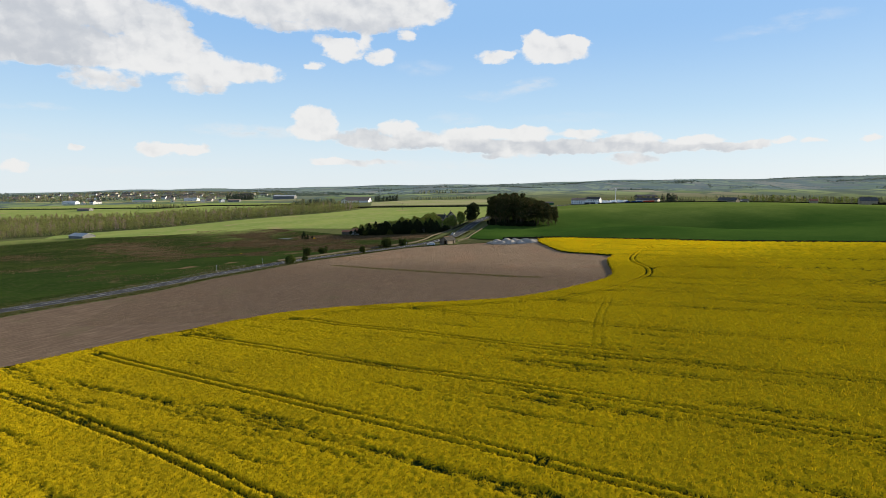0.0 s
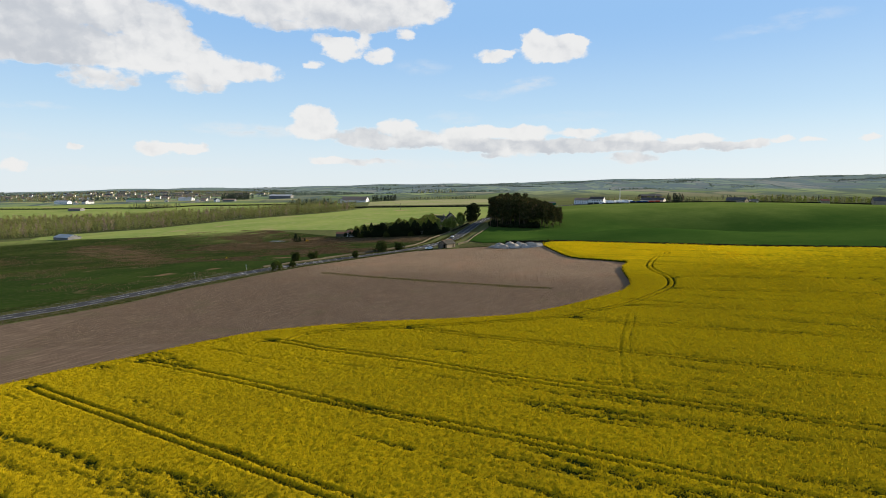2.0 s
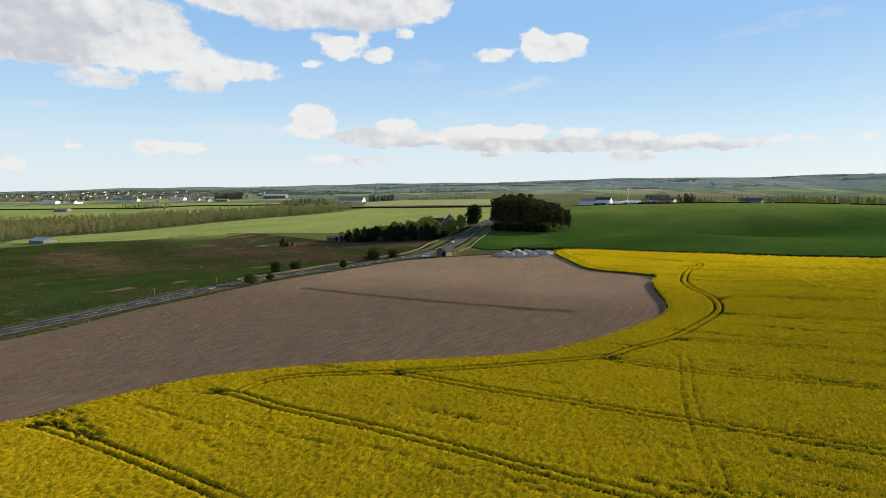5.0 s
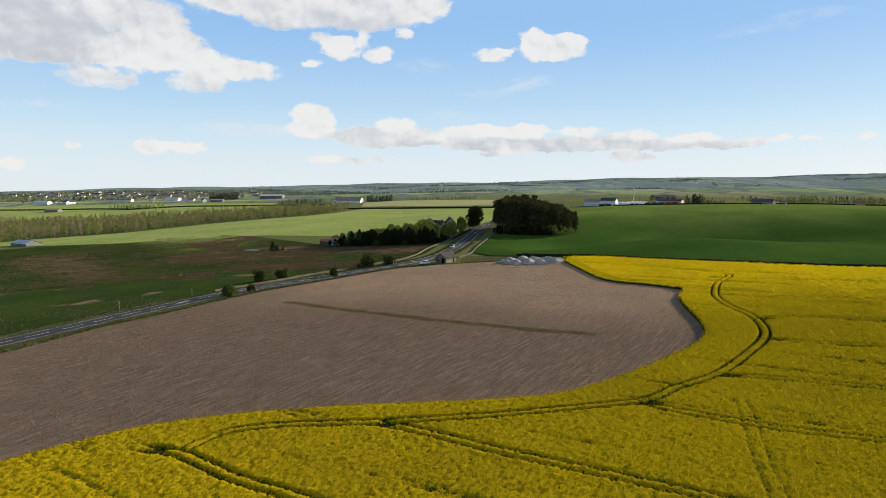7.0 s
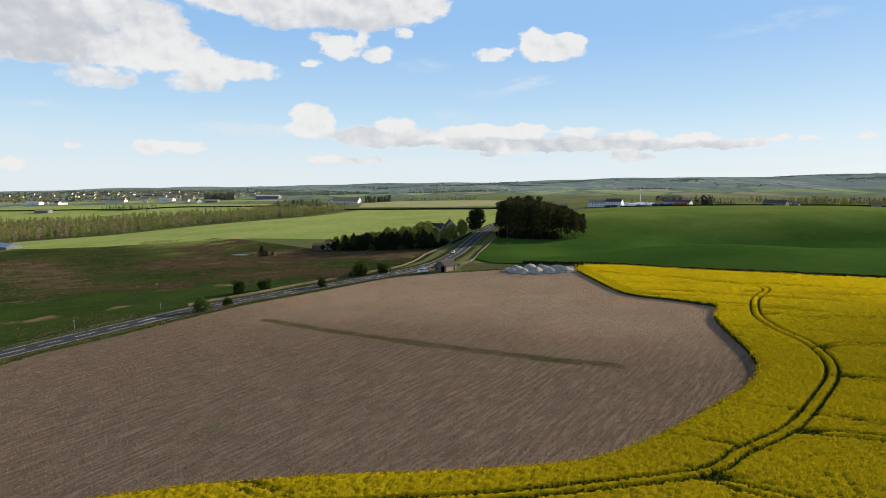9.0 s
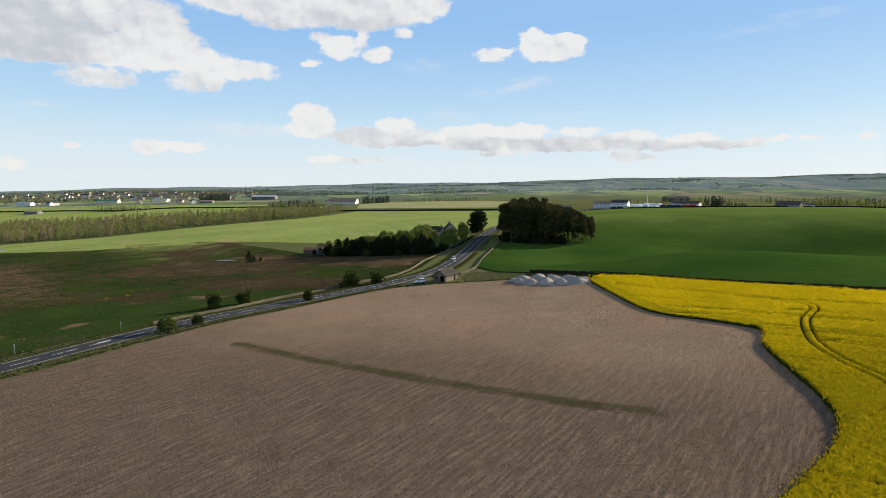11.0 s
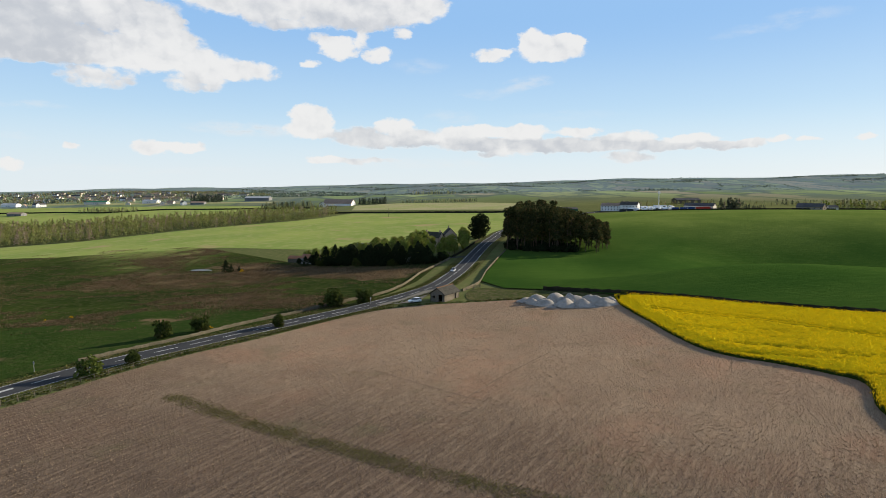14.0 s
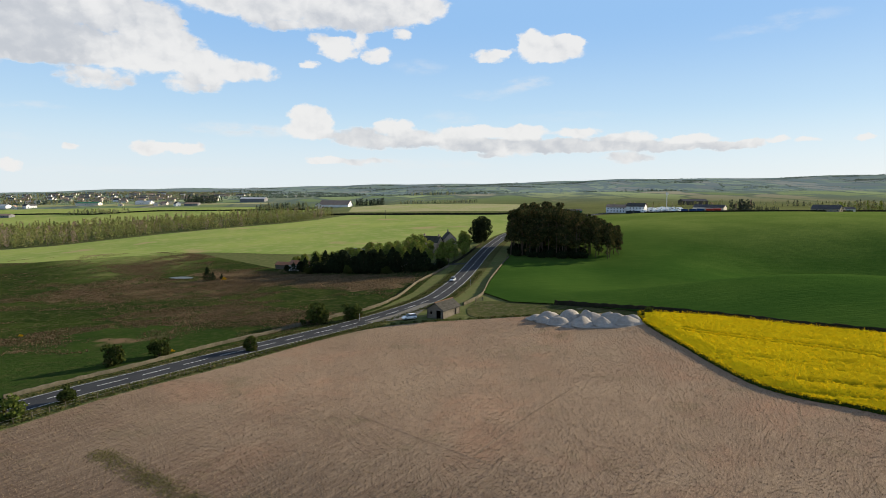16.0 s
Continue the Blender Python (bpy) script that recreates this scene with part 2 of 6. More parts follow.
# ---- helpers for meshes ----
def spline(points, step=2.0, closed=False):
    """A smooth line through the points, in steps of about that length."""
    p = np.array(points, float)
    n = len(p)
    out = []
    for i in range(n if closed else n - 1):
        a, b, c, d = (p[(i + k) % n] if closed else p[min(max(i + k, 0), n - 1)] for k in (-1, 0, 1, 2))
        m = max(1, int(round(np.linalg.norm(c - b) / step)))
        for u in np.arange(m) / m:
            out.append(0.5 * ((2 * b) + (c - a) * u + (2 * a - 5 * b + 4 * c - d) * u * u + (3 * b - a - 3 * c + d) * u ** 3))
    if not closed:
        out.append(p[-1])
    return np.array(out)


def shifted(line, d):
    """The line moved d metres to its right."""
    t = np.gradient(line, axis=0)
    t /= np.linalg.norm(t, axis=1)[:, None] + 1e-9
    return line + d * np.stack([t[:, 1], -t[:, 0]], 1)


def inside(px, py, poly):
    c = np.zeros(px.shape, bool)
    x0, y0 = poly[:, 0], poly[:, 1]
    x1, y1 = np.roll(x0, -1), np.roll(y0, -1)
    for a, b, e, f in zip(x0, y0, x1, y1):
        if b != f:
            c ^= ((b > py) != (f > py)) & (px < (e - a) * (py - b) / (f - b) + a)
    return c


def away(px, py, line):
    """Distance of places from a line of points."""
    best = np.full(px.shape, 1e9)
    for (a, b), (e, f) in zip(line[:-1], line[1:]):
        m = (px > min(a, e) - 8) & (px < max(a, e) + 8) & (py > min(b, f) - 8) & (py < max(b, f) + 8)
        if not m.any():
            continue
        x, y = px[m], py[m]
        dx, dy = e - a, f - b
        u = np.clip(((x - a) * dx + (y - b) * dy) / (dx * dx + dy * dy + 1e-9), 0, 1)
        best[m] = np.minimum(best[m], np.hypot(x - a - u * dx, y - b - u * dy))
    return best


def raw_mesh(name, verts, faces, *mats):
    """A mesh from arrays: verts n x 3, faces m x 3 or m x 4."""
    verts, faces = np.ascontiguousarray(verts, np.float32), np.ascontiguousarray(faces, np.int32)
    me = bpy.data.meshes.new(name)
    k = faces.shape[1]
    me.vertices.add(len(verts))
    me.vertices.foreach_set("co", verts.ravel())
    me.loops.add(faces.size)
    me.loops.foreach_set("vertex_index", faces.ravel())
    me.polygons.add(len(faces))
    me.polygons.foreach_set("loop_start", np.arange(0, faces.size, k, dtype=np.int32))
    for m in mats:
        me.materials.append(m)
    me.update(calc_edges=True)
    me.validate()
    return me


def bm_mesh(name, bm, *mats):
    me = bpy.data.meshes.new(name)
    bm.to_mesh(me)
    bm.free()
    for m in mats:
        me.materials.append(m)
    return me


def part(name, data, mat=None, parent=None, label="", at=None):
    """A mesh or bmesh as one object under a thing or a part."""
    if isinstance(data, bmesh.types.BMesh):
        data = bm_mesh(name, data, mat)
    ob = new(name, data)
    if parent is not None:
        ob.parent = parent
    if at is not None:
        ob.matrix_basis = at
    return tagged(ob, label)


def smooth_shade(ob):
    ob.data.polygons.foreach_set("use_smooth", [True] * len(ob.data.polygons))
    return ob


def sheet(name, outline, mat, rise=0.06, step=5.0, label="", category="", kind="structure"):
    """A field: its outline filled with a net that follows the ground."""
    from_outline = np.array(outline, float)
    x0, y0 = from_outline.min(0)
    x1, y1 = from_outline.max(0)
    gx, gy = np.meshgrid(np.arange(x0 + step / 2, x1, step), np.arange(y0 + step / 2, y1, step))
    gx, gy = gx.ravel(), gy.ravel()
    ok = inside(gx, gy, from_outline) & (away(gx, gy, np.vstack([from_outline, from_outline[:1]])) > step * 0.4)
    pts = [Vector(p) for p in from_outline] + [Vector((a, b)) for a, b in zip(gx[ok], gy[ok])]
    n = len(from_outline)
    v, e, f, *rest = delaunay_2d_cdt(pts, [(i, (i + 1) % n) for i in range(n)], [], 1, 1e-4)
    v = np.array([tuple(p) for p in v])
    z = land(v[:, 0], v[:, 1]) + rise
    ob = new(name, raw_mesh(name, np.column_stack([v, z]), np.array([t for t in f if len(t) == 3]), mat))
    return smooth_shade(tagged(ob, label, category, "", kind))


# ---- ground ----
def ground_material():
    """Pasture near by, a patchwork of fields and moor farther off, tinted with haze."""
    m = bpy.data.materials.new("ground_grass")
    m.use_nodes = True
    n = Nodes(m.node_tree)
    where = n.add("ShaderNodeTexCoord").outputs["Object"]
    flat = n.vec("MULTIPLY", where, (1, 1, 0))
    far = n.math("SQRT", n.vec("DOT_PRODUCT", flat, flat))
    wide = n.ramp(n.noise(flat, 0.012, 5.0, 0.6), 0.4, 0.62)
    grain = n.ramp(n.noise(flat, 0.35, 6.0, 0.65), 0.4, 0.7)
    near = n.mix(grain, n.mix(wide, (0.082, 0.100, 0.036, 1), (0.112, 0.126, 0.046, 1)), (0.135, 0.128, 0.058, 1))
    bent = n.vec("MULTIPLY_ADD", n.noise(flat, 0.004, 2.0, 0.5, 1), (90, 90, 0), n.vec("MULTIPLY", flat, (1.0, 0.34, 0)))
    cells = n.add("ShaderNodeTexVoronoi", {"Vector": bent, "Scale": 0.0095})
    pick = n.add("ShaderNodeSeparateColor", {0: cells.outputs["Color"]}).outputs
    patch = n.mix(n.ramp(pick[0], 0.25, 0.75), (0.145, 0.195, 0.095, 1), (0.235, 0.285, 0.15, 1))
    patch = n.mix(n.ramp(pick[1], 0.72, 0.8), patch, (0.25, 0.235, 0.175, 1))
    patch = n.mix(n.ramp(pick[2], 0.8, 0.86), patch, (0.15, 0.16, 0.13, 1))
    hedge = n.add("ShaderNodeTexVoronoi", {"Vector": bent, "Scale": 0.0095}, feature="DISTANCE_TO_EDGE").outputs["Distance"]
    rough_edge = n.math("ADD", hedge, n.math("MULTIPLY", n.noise(flat, 0.05, 3.0), 0.06))
    patch = n.mix(n.ramp(rough_edge, 0.10, 0.05), patch, (0.10, 0.13, 0.11, 1))
    woods = n.ramp(n.noise(n.vec("MULTIPLY", flat, (1, 0.5, 0)), 0.0060, 7.0, 0.72), 0.51, 0.56)
    patch = n.mix(n.math("MULTIPLY", woods, 0.9), patch, (0.10, 0.135, 0.125, 1))
    # blue of distance haze, mixed into the base colour farther out
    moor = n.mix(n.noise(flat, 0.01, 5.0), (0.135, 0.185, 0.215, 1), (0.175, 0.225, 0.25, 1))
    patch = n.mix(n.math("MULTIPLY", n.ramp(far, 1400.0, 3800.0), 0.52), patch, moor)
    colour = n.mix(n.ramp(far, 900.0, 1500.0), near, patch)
    relief = n.add("ShaderNodeBump", {"Strength": 0.5, "Distance": 0.25, "Height": n.noise(flat, 0.9, 6.0, 0.7)})
    shader = n.add("ShaderNodeBsdfPrincipled", {"Base Color": colour, "Roughness": 0.95, "Specular IOR Level": 0.0, "Normal": relief.outputs[0]})
    n.add("ShaderNodeOutputMaterial", {"Surface": shader.outputs[0]})
    return m


def build_ground():
    radii = np.concatenate([np.arange(4, 420, 6), 420 * (4750 / 420) ** (np.arange(0, 90) / 89.0)])
    seg = 240
    turn = np.arange(seg) * 2 * math.pi / seg
    x = np.concatenate([[0.0], (radii[:, None] * np.sin(turn)).ravel()])
    y = np.concatenate([[250.0], (250 + radii[:, None] * np.cos(turn)).ravel()])
    faces = []
    for i in range(len(radii) - 1):
        a = 1 + i * seg + np.arange(seg)
        b = 1 + i * seg + (np.arange(seg) + 1) % seg
        faces.append(np.stack([b, a, a + seg, b + seg], 1))
    quads = np.concatenate(faces)
    first = np.stack([1 + (np.arange(seg) + 1) % seg, 1 + np.arange(seg), np.zeros(seg, int)], 1)
    tris = np.concatenate([first, quads[:, (0, 1, 2)], quads[:, (0, 2, 3)]])[:, ::-1]
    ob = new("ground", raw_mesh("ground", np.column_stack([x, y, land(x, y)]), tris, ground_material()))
    smooth_shade(tagged(ob, "rolling green farmland reaching far hills tinted with haze", "ground", "", "structure"))


build_ground()

# ---- fields ----
STUBBLE_EDGE = spline([(-190, 92), (-150, 150), (-137, 187), (-116, 213), (-104, 229), (-94.6, 249), (-85.4, 262), (-73.7, 283), (-61.5, 303),
                       (-45.8, 321), (-36.6, 333), (-25, 347), (-13.8, 355), (-1.3, 358), (14.6, 358), (31, 357), (46, 350)], 3.0)
CROP_EDGE = spline([(-235, -30), (-190, 35), (-150, 82), (-122, 110), (-99.6, 133.7), (-84, 152.5), (-73, 161), (-61, 170.5), (-49.5, 177.5), (-37.5, 180.5), (-24.2, 181.8), (-10.7, 182), (2.6, 181.6),
                    (16, 182.5), (25, 185.5), (37, 194), (47.5, 203), (56, 211), (61.5, 219.5), (64.5, 229), (66, 237), (68.3, 250), (70.5, 258),
                    (75.5, 268), (72.5, 274.5), (67, 281), (61, 287), (57.5, 294), (55.8, 306), (55, 318), (54, 330), (53.5, 341)], 1.5)
CROP_BACK = np.array([(53.5, 341), (56, 348), (70.5, 337), (82, 325), (96, 314), (117, 301), (139, 289), (175, 274), (230, 252), (300, 228), (300, -30)])


def stubble_material():
    """Bare soil with fine straw: reddish and pale patches, faint drill rows and a few old ruts."""
    m = bpy.data.materials.new("stubble_soil")
    m.use_nodes = True
    n = Nodes(m.node_tree)
    where = n.add("ShaderNodeTexCoord").outputs["Object"]
    flat = n.vec("MULTIPLY", where, (1, 1, 0))
    rows = n.vec("MULTIPLY", n.add("ShaderNodeVectorRotate", {"Vector": flat, "Angle": radians(-55)}).outputs[0], (0.16, 1.5, 1))
    along = n.add("ShaderNodeSeparateXYZ", {0: flat}).outputs
    wide = n.ramp(n.noise(flat, 0.035, 5.0, 0.6), 0.38, 0.64)
    colour = n.mix(wide, (0.235, 0.160, 0.110, 1), (0.29, 0.21, 0.143, 1))
    colour = n.mix(n.math("MULTIPLY", n.ramp(n.noise(n.vec("ADD", flat, (40, 9, 0)), 0.05, 4.0, 0.6), 0.48, 0.68), 0.8), colour, (0.315, 0.178, 0.115, 1))
    # cloud shadow over the lower end of the field, painted darker with a ragged rim
    cloud_shade = n.ramp(n.math("ADD", n.math("MULTIPLY_ADD", along[0], 0.4, along[1]), n.math("MULTIPLY_ADD", n.noise(flat, 0.022, 5.0, 0.62), 70.0, -35.0)), 312.0, 228.0)
    colour = n.mix(n.math("MULTIPLY", cloud_shade, 0.9), colour, (0.078, 0.056, 0.043, 1))
    colour = n.mix(n.math("MULTIPLY", n.ramp(n.noise(rows, 0.9, 6.0, 0.72), 0.42, 0.66), 0.36), colour, (0.36, 0.27, 0.185, 1))
    weeds = n.ramp(n.noise(n.vec("ADD", flat, (17, 3, 0)), 0.06, 6.0, 0.7), 0.54, 0.70)
    colour = n.mix(n.math("MULTIPLY", weeds, 0.55), colour, (0.095, 0.092, 0.048, 1))
    straw = n.ramp(n.noise(n.vec("MULTIPLY", rows, (2.4, 1.0, 1.0)), 4.2, 3.0, 0.8), 0.44, 0.62)
    colour = n.mix(n.math("MULTIPLY", straw, n.math("MULTIPLY_ADD", cloud_shade, -0.38, 0.52)), colour, (0.43, 0.32, 0.21, 1))
    colour = n.mix(n.math("MULTIPLY", n.ramp(n.noise(n.vec("ADD", flat, (5, 5, 0)), 4.6, 3.0, 0.8), 0.48, 0.62), 0.38), colour, (0.095, 0.064, 0.046, 1))
    relief = n.add("ShaderNodeBump", {"Strength": 0.5, "Distance": 0.10, "Height": n.noise(flat, 4.5, 5.0, 0.75)})
    shader = n.add("ShaderNodeBsdfPrincipled", {"Base Color": colour, "Roughness": 0.95, "Specular IOR Level": 0.0, "Normal": relief.outputs[0]})
    n.add("ShaderNodeOutputMaterial", {"Surface": shader.outputs[0]})
    return m


stubble_mat = stubble_material()
sheet("stubble_field", list(STUBBLE_EDGE) + [(54, 346)] + list(CROP_EDGE[::-1][::2]), stubble_mat, 0.06, 5.0, "pinkish brown bare stubble field with pale straw", "field")
CROP = np.vstack([CROP_EDGE, CROP_BACK[1:]])


def wheat_material():
    """Young wheat, faint drill rows; cloud shadow painted dark low down, sun paler above."""
    m = bpy.data.materials.new("young_wheat")
    m.use_nodes = True
    n = Nodes(m.node_tree)
    flat = n.vec("MULTIPLY", n.add("ShaderNodeTexCoord").outputs["Object"], (1, 1, 0))
    at = n.add("ShaderNodeSeparateXYZ", {0: flat}).outputs
    wide = n.ramp(n.noise(flat, 0.014, 5.0, 0.6), 0.38, 0.64)
    rows = n.noise(n.vec("MULTIPLY", flat, (0.12, 1.0, 1.0)), 0.9, 6.0, 0.65)
    # mask of the painted cloud shadow: 0 in shade, 1 in sun
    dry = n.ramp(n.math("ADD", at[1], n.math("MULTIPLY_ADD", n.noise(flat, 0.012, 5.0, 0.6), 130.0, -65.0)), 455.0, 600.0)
    shade_green = n.mix(wide, (0.026, 0.060, 0.011, 1), (0.038, 0.076, 0.014, 1))
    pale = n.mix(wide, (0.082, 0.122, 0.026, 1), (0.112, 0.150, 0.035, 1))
    colour = n.mix(dry, shade_green, pale)
    colour = n.mix(n.math("MULTIPLY", n.ramp(rows, 0.44, 0.70), 0.55), colour, n.vec("MULTIPLY", colour, (1.55, 1.35, 1.5)))
    relief = n.add("ShaderNodeBump", {"Strength": 0.9, "Distance": 0.3, "Height": rows})
    shader = n.add("ShaderNodeBsdfPrincipled", {"Base Color": colour, "Roughness": 0.9, "Specular IOR Level": 0.0, "Normal": relief.outputs[0]})
    n.add("ShaderNodeOutputMaterial", {"Surface": shader.outputs[0]})
    return m


green_crop = wheat_material()
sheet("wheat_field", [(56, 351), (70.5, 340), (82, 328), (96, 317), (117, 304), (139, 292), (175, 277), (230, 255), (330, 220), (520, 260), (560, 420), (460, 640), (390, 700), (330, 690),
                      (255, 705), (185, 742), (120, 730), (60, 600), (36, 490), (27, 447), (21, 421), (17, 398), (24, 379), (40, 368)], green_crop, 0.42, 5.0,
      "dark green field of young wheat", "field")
# greens lightened to put in the sun beyond the cloud shadow
pasture_mat = material("bright_pasture", [(0.185, 0.245, 0.064), (0.24, 0.285, 0.078), (0.30, 0.295, 0.12)], (0.012, 0.12), bump=0.5, bump_scale=0.8, distance=0.25, spots=((0.30, 0.25, 0.12), 0.022, 0.60, 0.72))
sheet("far_pasture", [(-430, 655), (-380, 636), (-330, 612), (-292, 600), (-270, 590), (-251, 594), (-232, 590), (-215, 598), (-196, 598), (-180, 604), (-163, 600), (-149, 596), (-130, 588), (-115, 580), (-96, 570), (-80, 563), (-40, 540), (20, 552), (42, 575), (62, 640), (85, 700), (110, 760), (95, 830), (63, 838), (0, 880), (-57, 915), (-110, 945), (-135, 880), (-160, 845),
                      (-215, 812), (-263, 783), (-335, 724), (-410, 710), (-440, 688)], pasture_mat, 0.10, 10.0, "bright sunlit green grass pasture", "field")
tan_mat = material("dry_grass", [(0.30, 0.28, 0.15), (0.24, 0.27, 0.10), (0.36, 0.32, 0.19)], (0.02, 0.3), bump=0.4, bump_scale=0.6, distance=0.2)
sheet("dry_meadow", [(-120, 1010), (-50, 975), (30, 930), (95, 880), (150, 900), (130, 1010), (60, 1090), (-60, 1150), (-130, 1120)], tan_mat, 0.12, 14.0, "pale dry grass meadow", "field")
sheet("pale_field", [(-1000, 1400), (-800, 1340), (-560, 1300), (-400, 1275), (-300, 1262), (-290, 1285), (-400, 1310), (-560, 1345), (-800, 1385), (-1000, 1450)], tan_mat, 0.14, 16.0, "pale bare field below the village", "field")
sheet("upper_pasture", [(-700, 960), (-520, 945), (-400, 960), (-280, 985), (-190, 1020), (-170, 1090), (-300, 1180), (-480, 1230), (-700, 1260), (-860, 1240), (-900, 1080)], pasture_mat, 0.12, 20.0,
      "green sheep pasture beyond the plantation", "field")
MOOR = [(-165, 178), (-138, 214), (-112, 249), (-96, 272), (-84, 297), (-66, 319), (-54, 335), (-40, 350), (-29, 364), (-17, 383), (-8, 408), (0, 450), (8, 480), (-14, 476), (-45, 470), (-63, 482),
        (-90, 515), (-150, 585), (-215, 640), (-300, 688), (-345, 700), (-420, 660), (-520, 600), (-560, 430), (-420, 250), (-260, 150)]
paddock_mat = material("paddock_grass", [(0.021, 0.040, 0.010), (0.031, 0.053, 0.012), (0.049, 0.056, 0.019)], (0.03, 0.5), bump=0.8, bump_scale=0.9, distance=0.35,
                       spots=((0.15, 0.10, 0.06), 0.05, 0.62, 0.72))
sheet("paddock", spline([(-300, 262), (-230, 291), (-178, 318), (-145, 338), (-120, 353), (-109, 361.5), (-99, 373), (-80, 371), (-51, 354), (-56, 344), (-60.5, 335), (-66, 326), (-75, 314), (-88, 298), (-100, 281), (-116, 256), (-140, 224), (-175, 190), (-260, 170)], 4.0, True), paddock_mat, 0.10, 5.0,
      "grazed green paddock beside the road", "field")
BRACKEN = [
    spline([(-127, 512), (-112, 514), (-86, 500), (-62, 484), (-40, 468), (-22, 458), (-8, 446), (-7, 428), (-21, 415), (-45, 428), (-70, 446), (-92, 448), (-108, 460)], 4.0, True),
    spline([(-108, 388), (-104, 403), (-84, 406), (-64, 401), (-47, 389), (-31, 380), (-30, 371), (-42, 363), (-58, 365), (-74, 368), (-91, 376)], 4.0, True),
    spline([(-176, 450), (-174, 478), (-161, 503), (-124, 488), (-90, 487), (-74, 440), (-90, 425), (-112, 423), (-137, 427), (-156, 429)], 4.0, True),
    spline([(-193, 544), (-181, 563), (-176, 588), (-158, 600), (-144, 587), (-149, 548), (-150, 524), (-156, 506), (-176, 520)], 4.0, True),
    spline([(-149, 358), (-133, 352), (-122, 352), (-111, 360), (-100, 370), (-104, 379), (-116, 368), (-127, 360), (-138, 359), (-155, 367)], 3.0, True),
    spline([(-290, 520), (-228, 480), (-183, 419), (-153, 372), (-170, 360), (-215, 400), (-270, 460)], 4.0, True)]


def moor_material():
    """Rough grazing, darkened as under a cloud; the share of dead bracken comes with the mesh."""
    m = bpy.data.materials.new("moor_grass")
    m.use_nodes = True
    n = Nodes(m.node_tree)
    where = n.add("ShaderNodeTexCoord").outputs["Object"]
    flat = n.vec("MULTIPLY", where, (1, 1, 0))
    share = n.add("ShaderNodeAttribute")
    share.attribute_name = "bracken"
    # greens kept dark to stand in for cloud shadow on the moor
    wide = n.ramp(n.noise(flat, 0.02, 5.0, 0.6), 0.38, 0.64)
    colour = n.mix(wide, (0.020, 0.033, 0.009, 1), (0.034, 0.050, 0.012, 1))
    colour = n.mix(n.math("MULTIPLY", n.ramp(n.noise(flat, 0.35, 6.0, 0.7), 0.44, 0.7), 0.7), colour, (0.072, 0.072, 0.028, 1))
    # soft edge of the cloud shadow, painted as brightening grass
    sunny = n.add("ShaderNodeAttribute")
    sunny.attribute_name = "sun_share"
    brighter = n.ramp(n.math("ADD", sunny.outputs["Fac"], n.math("MULTIPLY_ADD", n.noise(flat, 0.03, 6.0, 0.65), 0.9, -0.45)), 0.1, 1.0)
    colour = n.mix(brighter, colour, n.mix(n.ramp(n.noise(flat, 0.12, 5.0, 0.6), 0.4, 0.65), (0.145, 0.185, 0.050, 1), (0.20, 0.21, 0.075, 1)))
    ragged = n.math("ADD", n.math("MULTIPLY_ADD", n.noise(flat, 0.085, 7.0, 0.74), 3.4, -1.75), n.math("MULTIPLY_ADD", n.noise(flat, 0.9, 4.0, 0.7), 1.2, -0.6))
    dead = n.ramp(n.math("ADD", share.outputs["Fac"], ragged), 0.42, 0.62)
    fern = n.mix(n.ramp(n.noise(flat, 0.8, 5.0, 0.7), 0.36, 0.66), (0.045, 0.034, 0.019, 1), (0.21, 0.142, 0.085, 1))
    colour = n.mix(n.math("MULTIPLY", dead, 0.9), colour, fern)
    rise = n.math("ADD", n.noise(flat, 0.55, 6.0, 0.7), n.math("MULTIPLY", n.noise(flat, 0.13, 3.0), 1.6))
    relief = n.add("ShaderNodeBump", {"Strength": 1.0, "Distance": 0.75, "Height": rise})
    shader = n.add("ShaderNodeBsdfPrincipled", {"Base Color": colour, "Roughness": 0.95, "Specular IOR Level": 0.0, "Normal": relief.outputs[0]})
    n.add("ShaderNodeOutputMaterial", {"Surface": shader.outputs[0]})
    return m


def moorland():
    ob = sheet("moorland", MOOR, moor_material(), 0.05, 4.5, "rough dark green moorland grazing with brown bracken", "field")
    co = np.empty(3 * len(ob.data.vertices))
    ob.data.vertices.foreach_get("co", co)
    x, y = co[0::3], co[1::3]
    share = np.full(len(x), 0.12)
    for outline in BRACKEN:
        ring = np.vstack([outline, outline[:1]])
        d = away(x, y, ring) * np.where(inside(x, y, outline), 1, -1)
        share = np.maximum(share, smooth(-12, 14, d) * (0.95 if outline is BRACKEN[0] else 0.62))
    a = ob.data.attributes.new("bracken", "FLOAT", "POINT")
    a.data.foreach_set("value", np.ascontiguousarray(share, np.float32))
    # painted sun grows towards the border with the pasture
    border = np.array([(8, 480), (-45, 470), (-63, 482), (-90, 515), (-150, 585), (-215, 640), (-300, 688), (-345, 700), (-420, 660), (-520, 600)], float)
    gap = np.min(np.hypot(x[:, None] - spline(border, 12.0)[None, :, 0], y[:, None] - spline(border, 12.0)[None, :, 1]), axis=1)
    a = ob.data.attributes.new("sun_share", "FLOAT", "POINT")
    a.data.foreach_set("value", np.ascontiguousarray((1 - smooth(0, 120, gap)) * smooth(-110, -190, x), np.float32))


moorland()
water = material("pond_water", [(0.10, 0.12, 0.13), (0.12, 0.14, 0.15), (0.11, 0.13, 0.14)], rough=0.5, spec=0.08, bump=0.2, bump_scale=1.0)


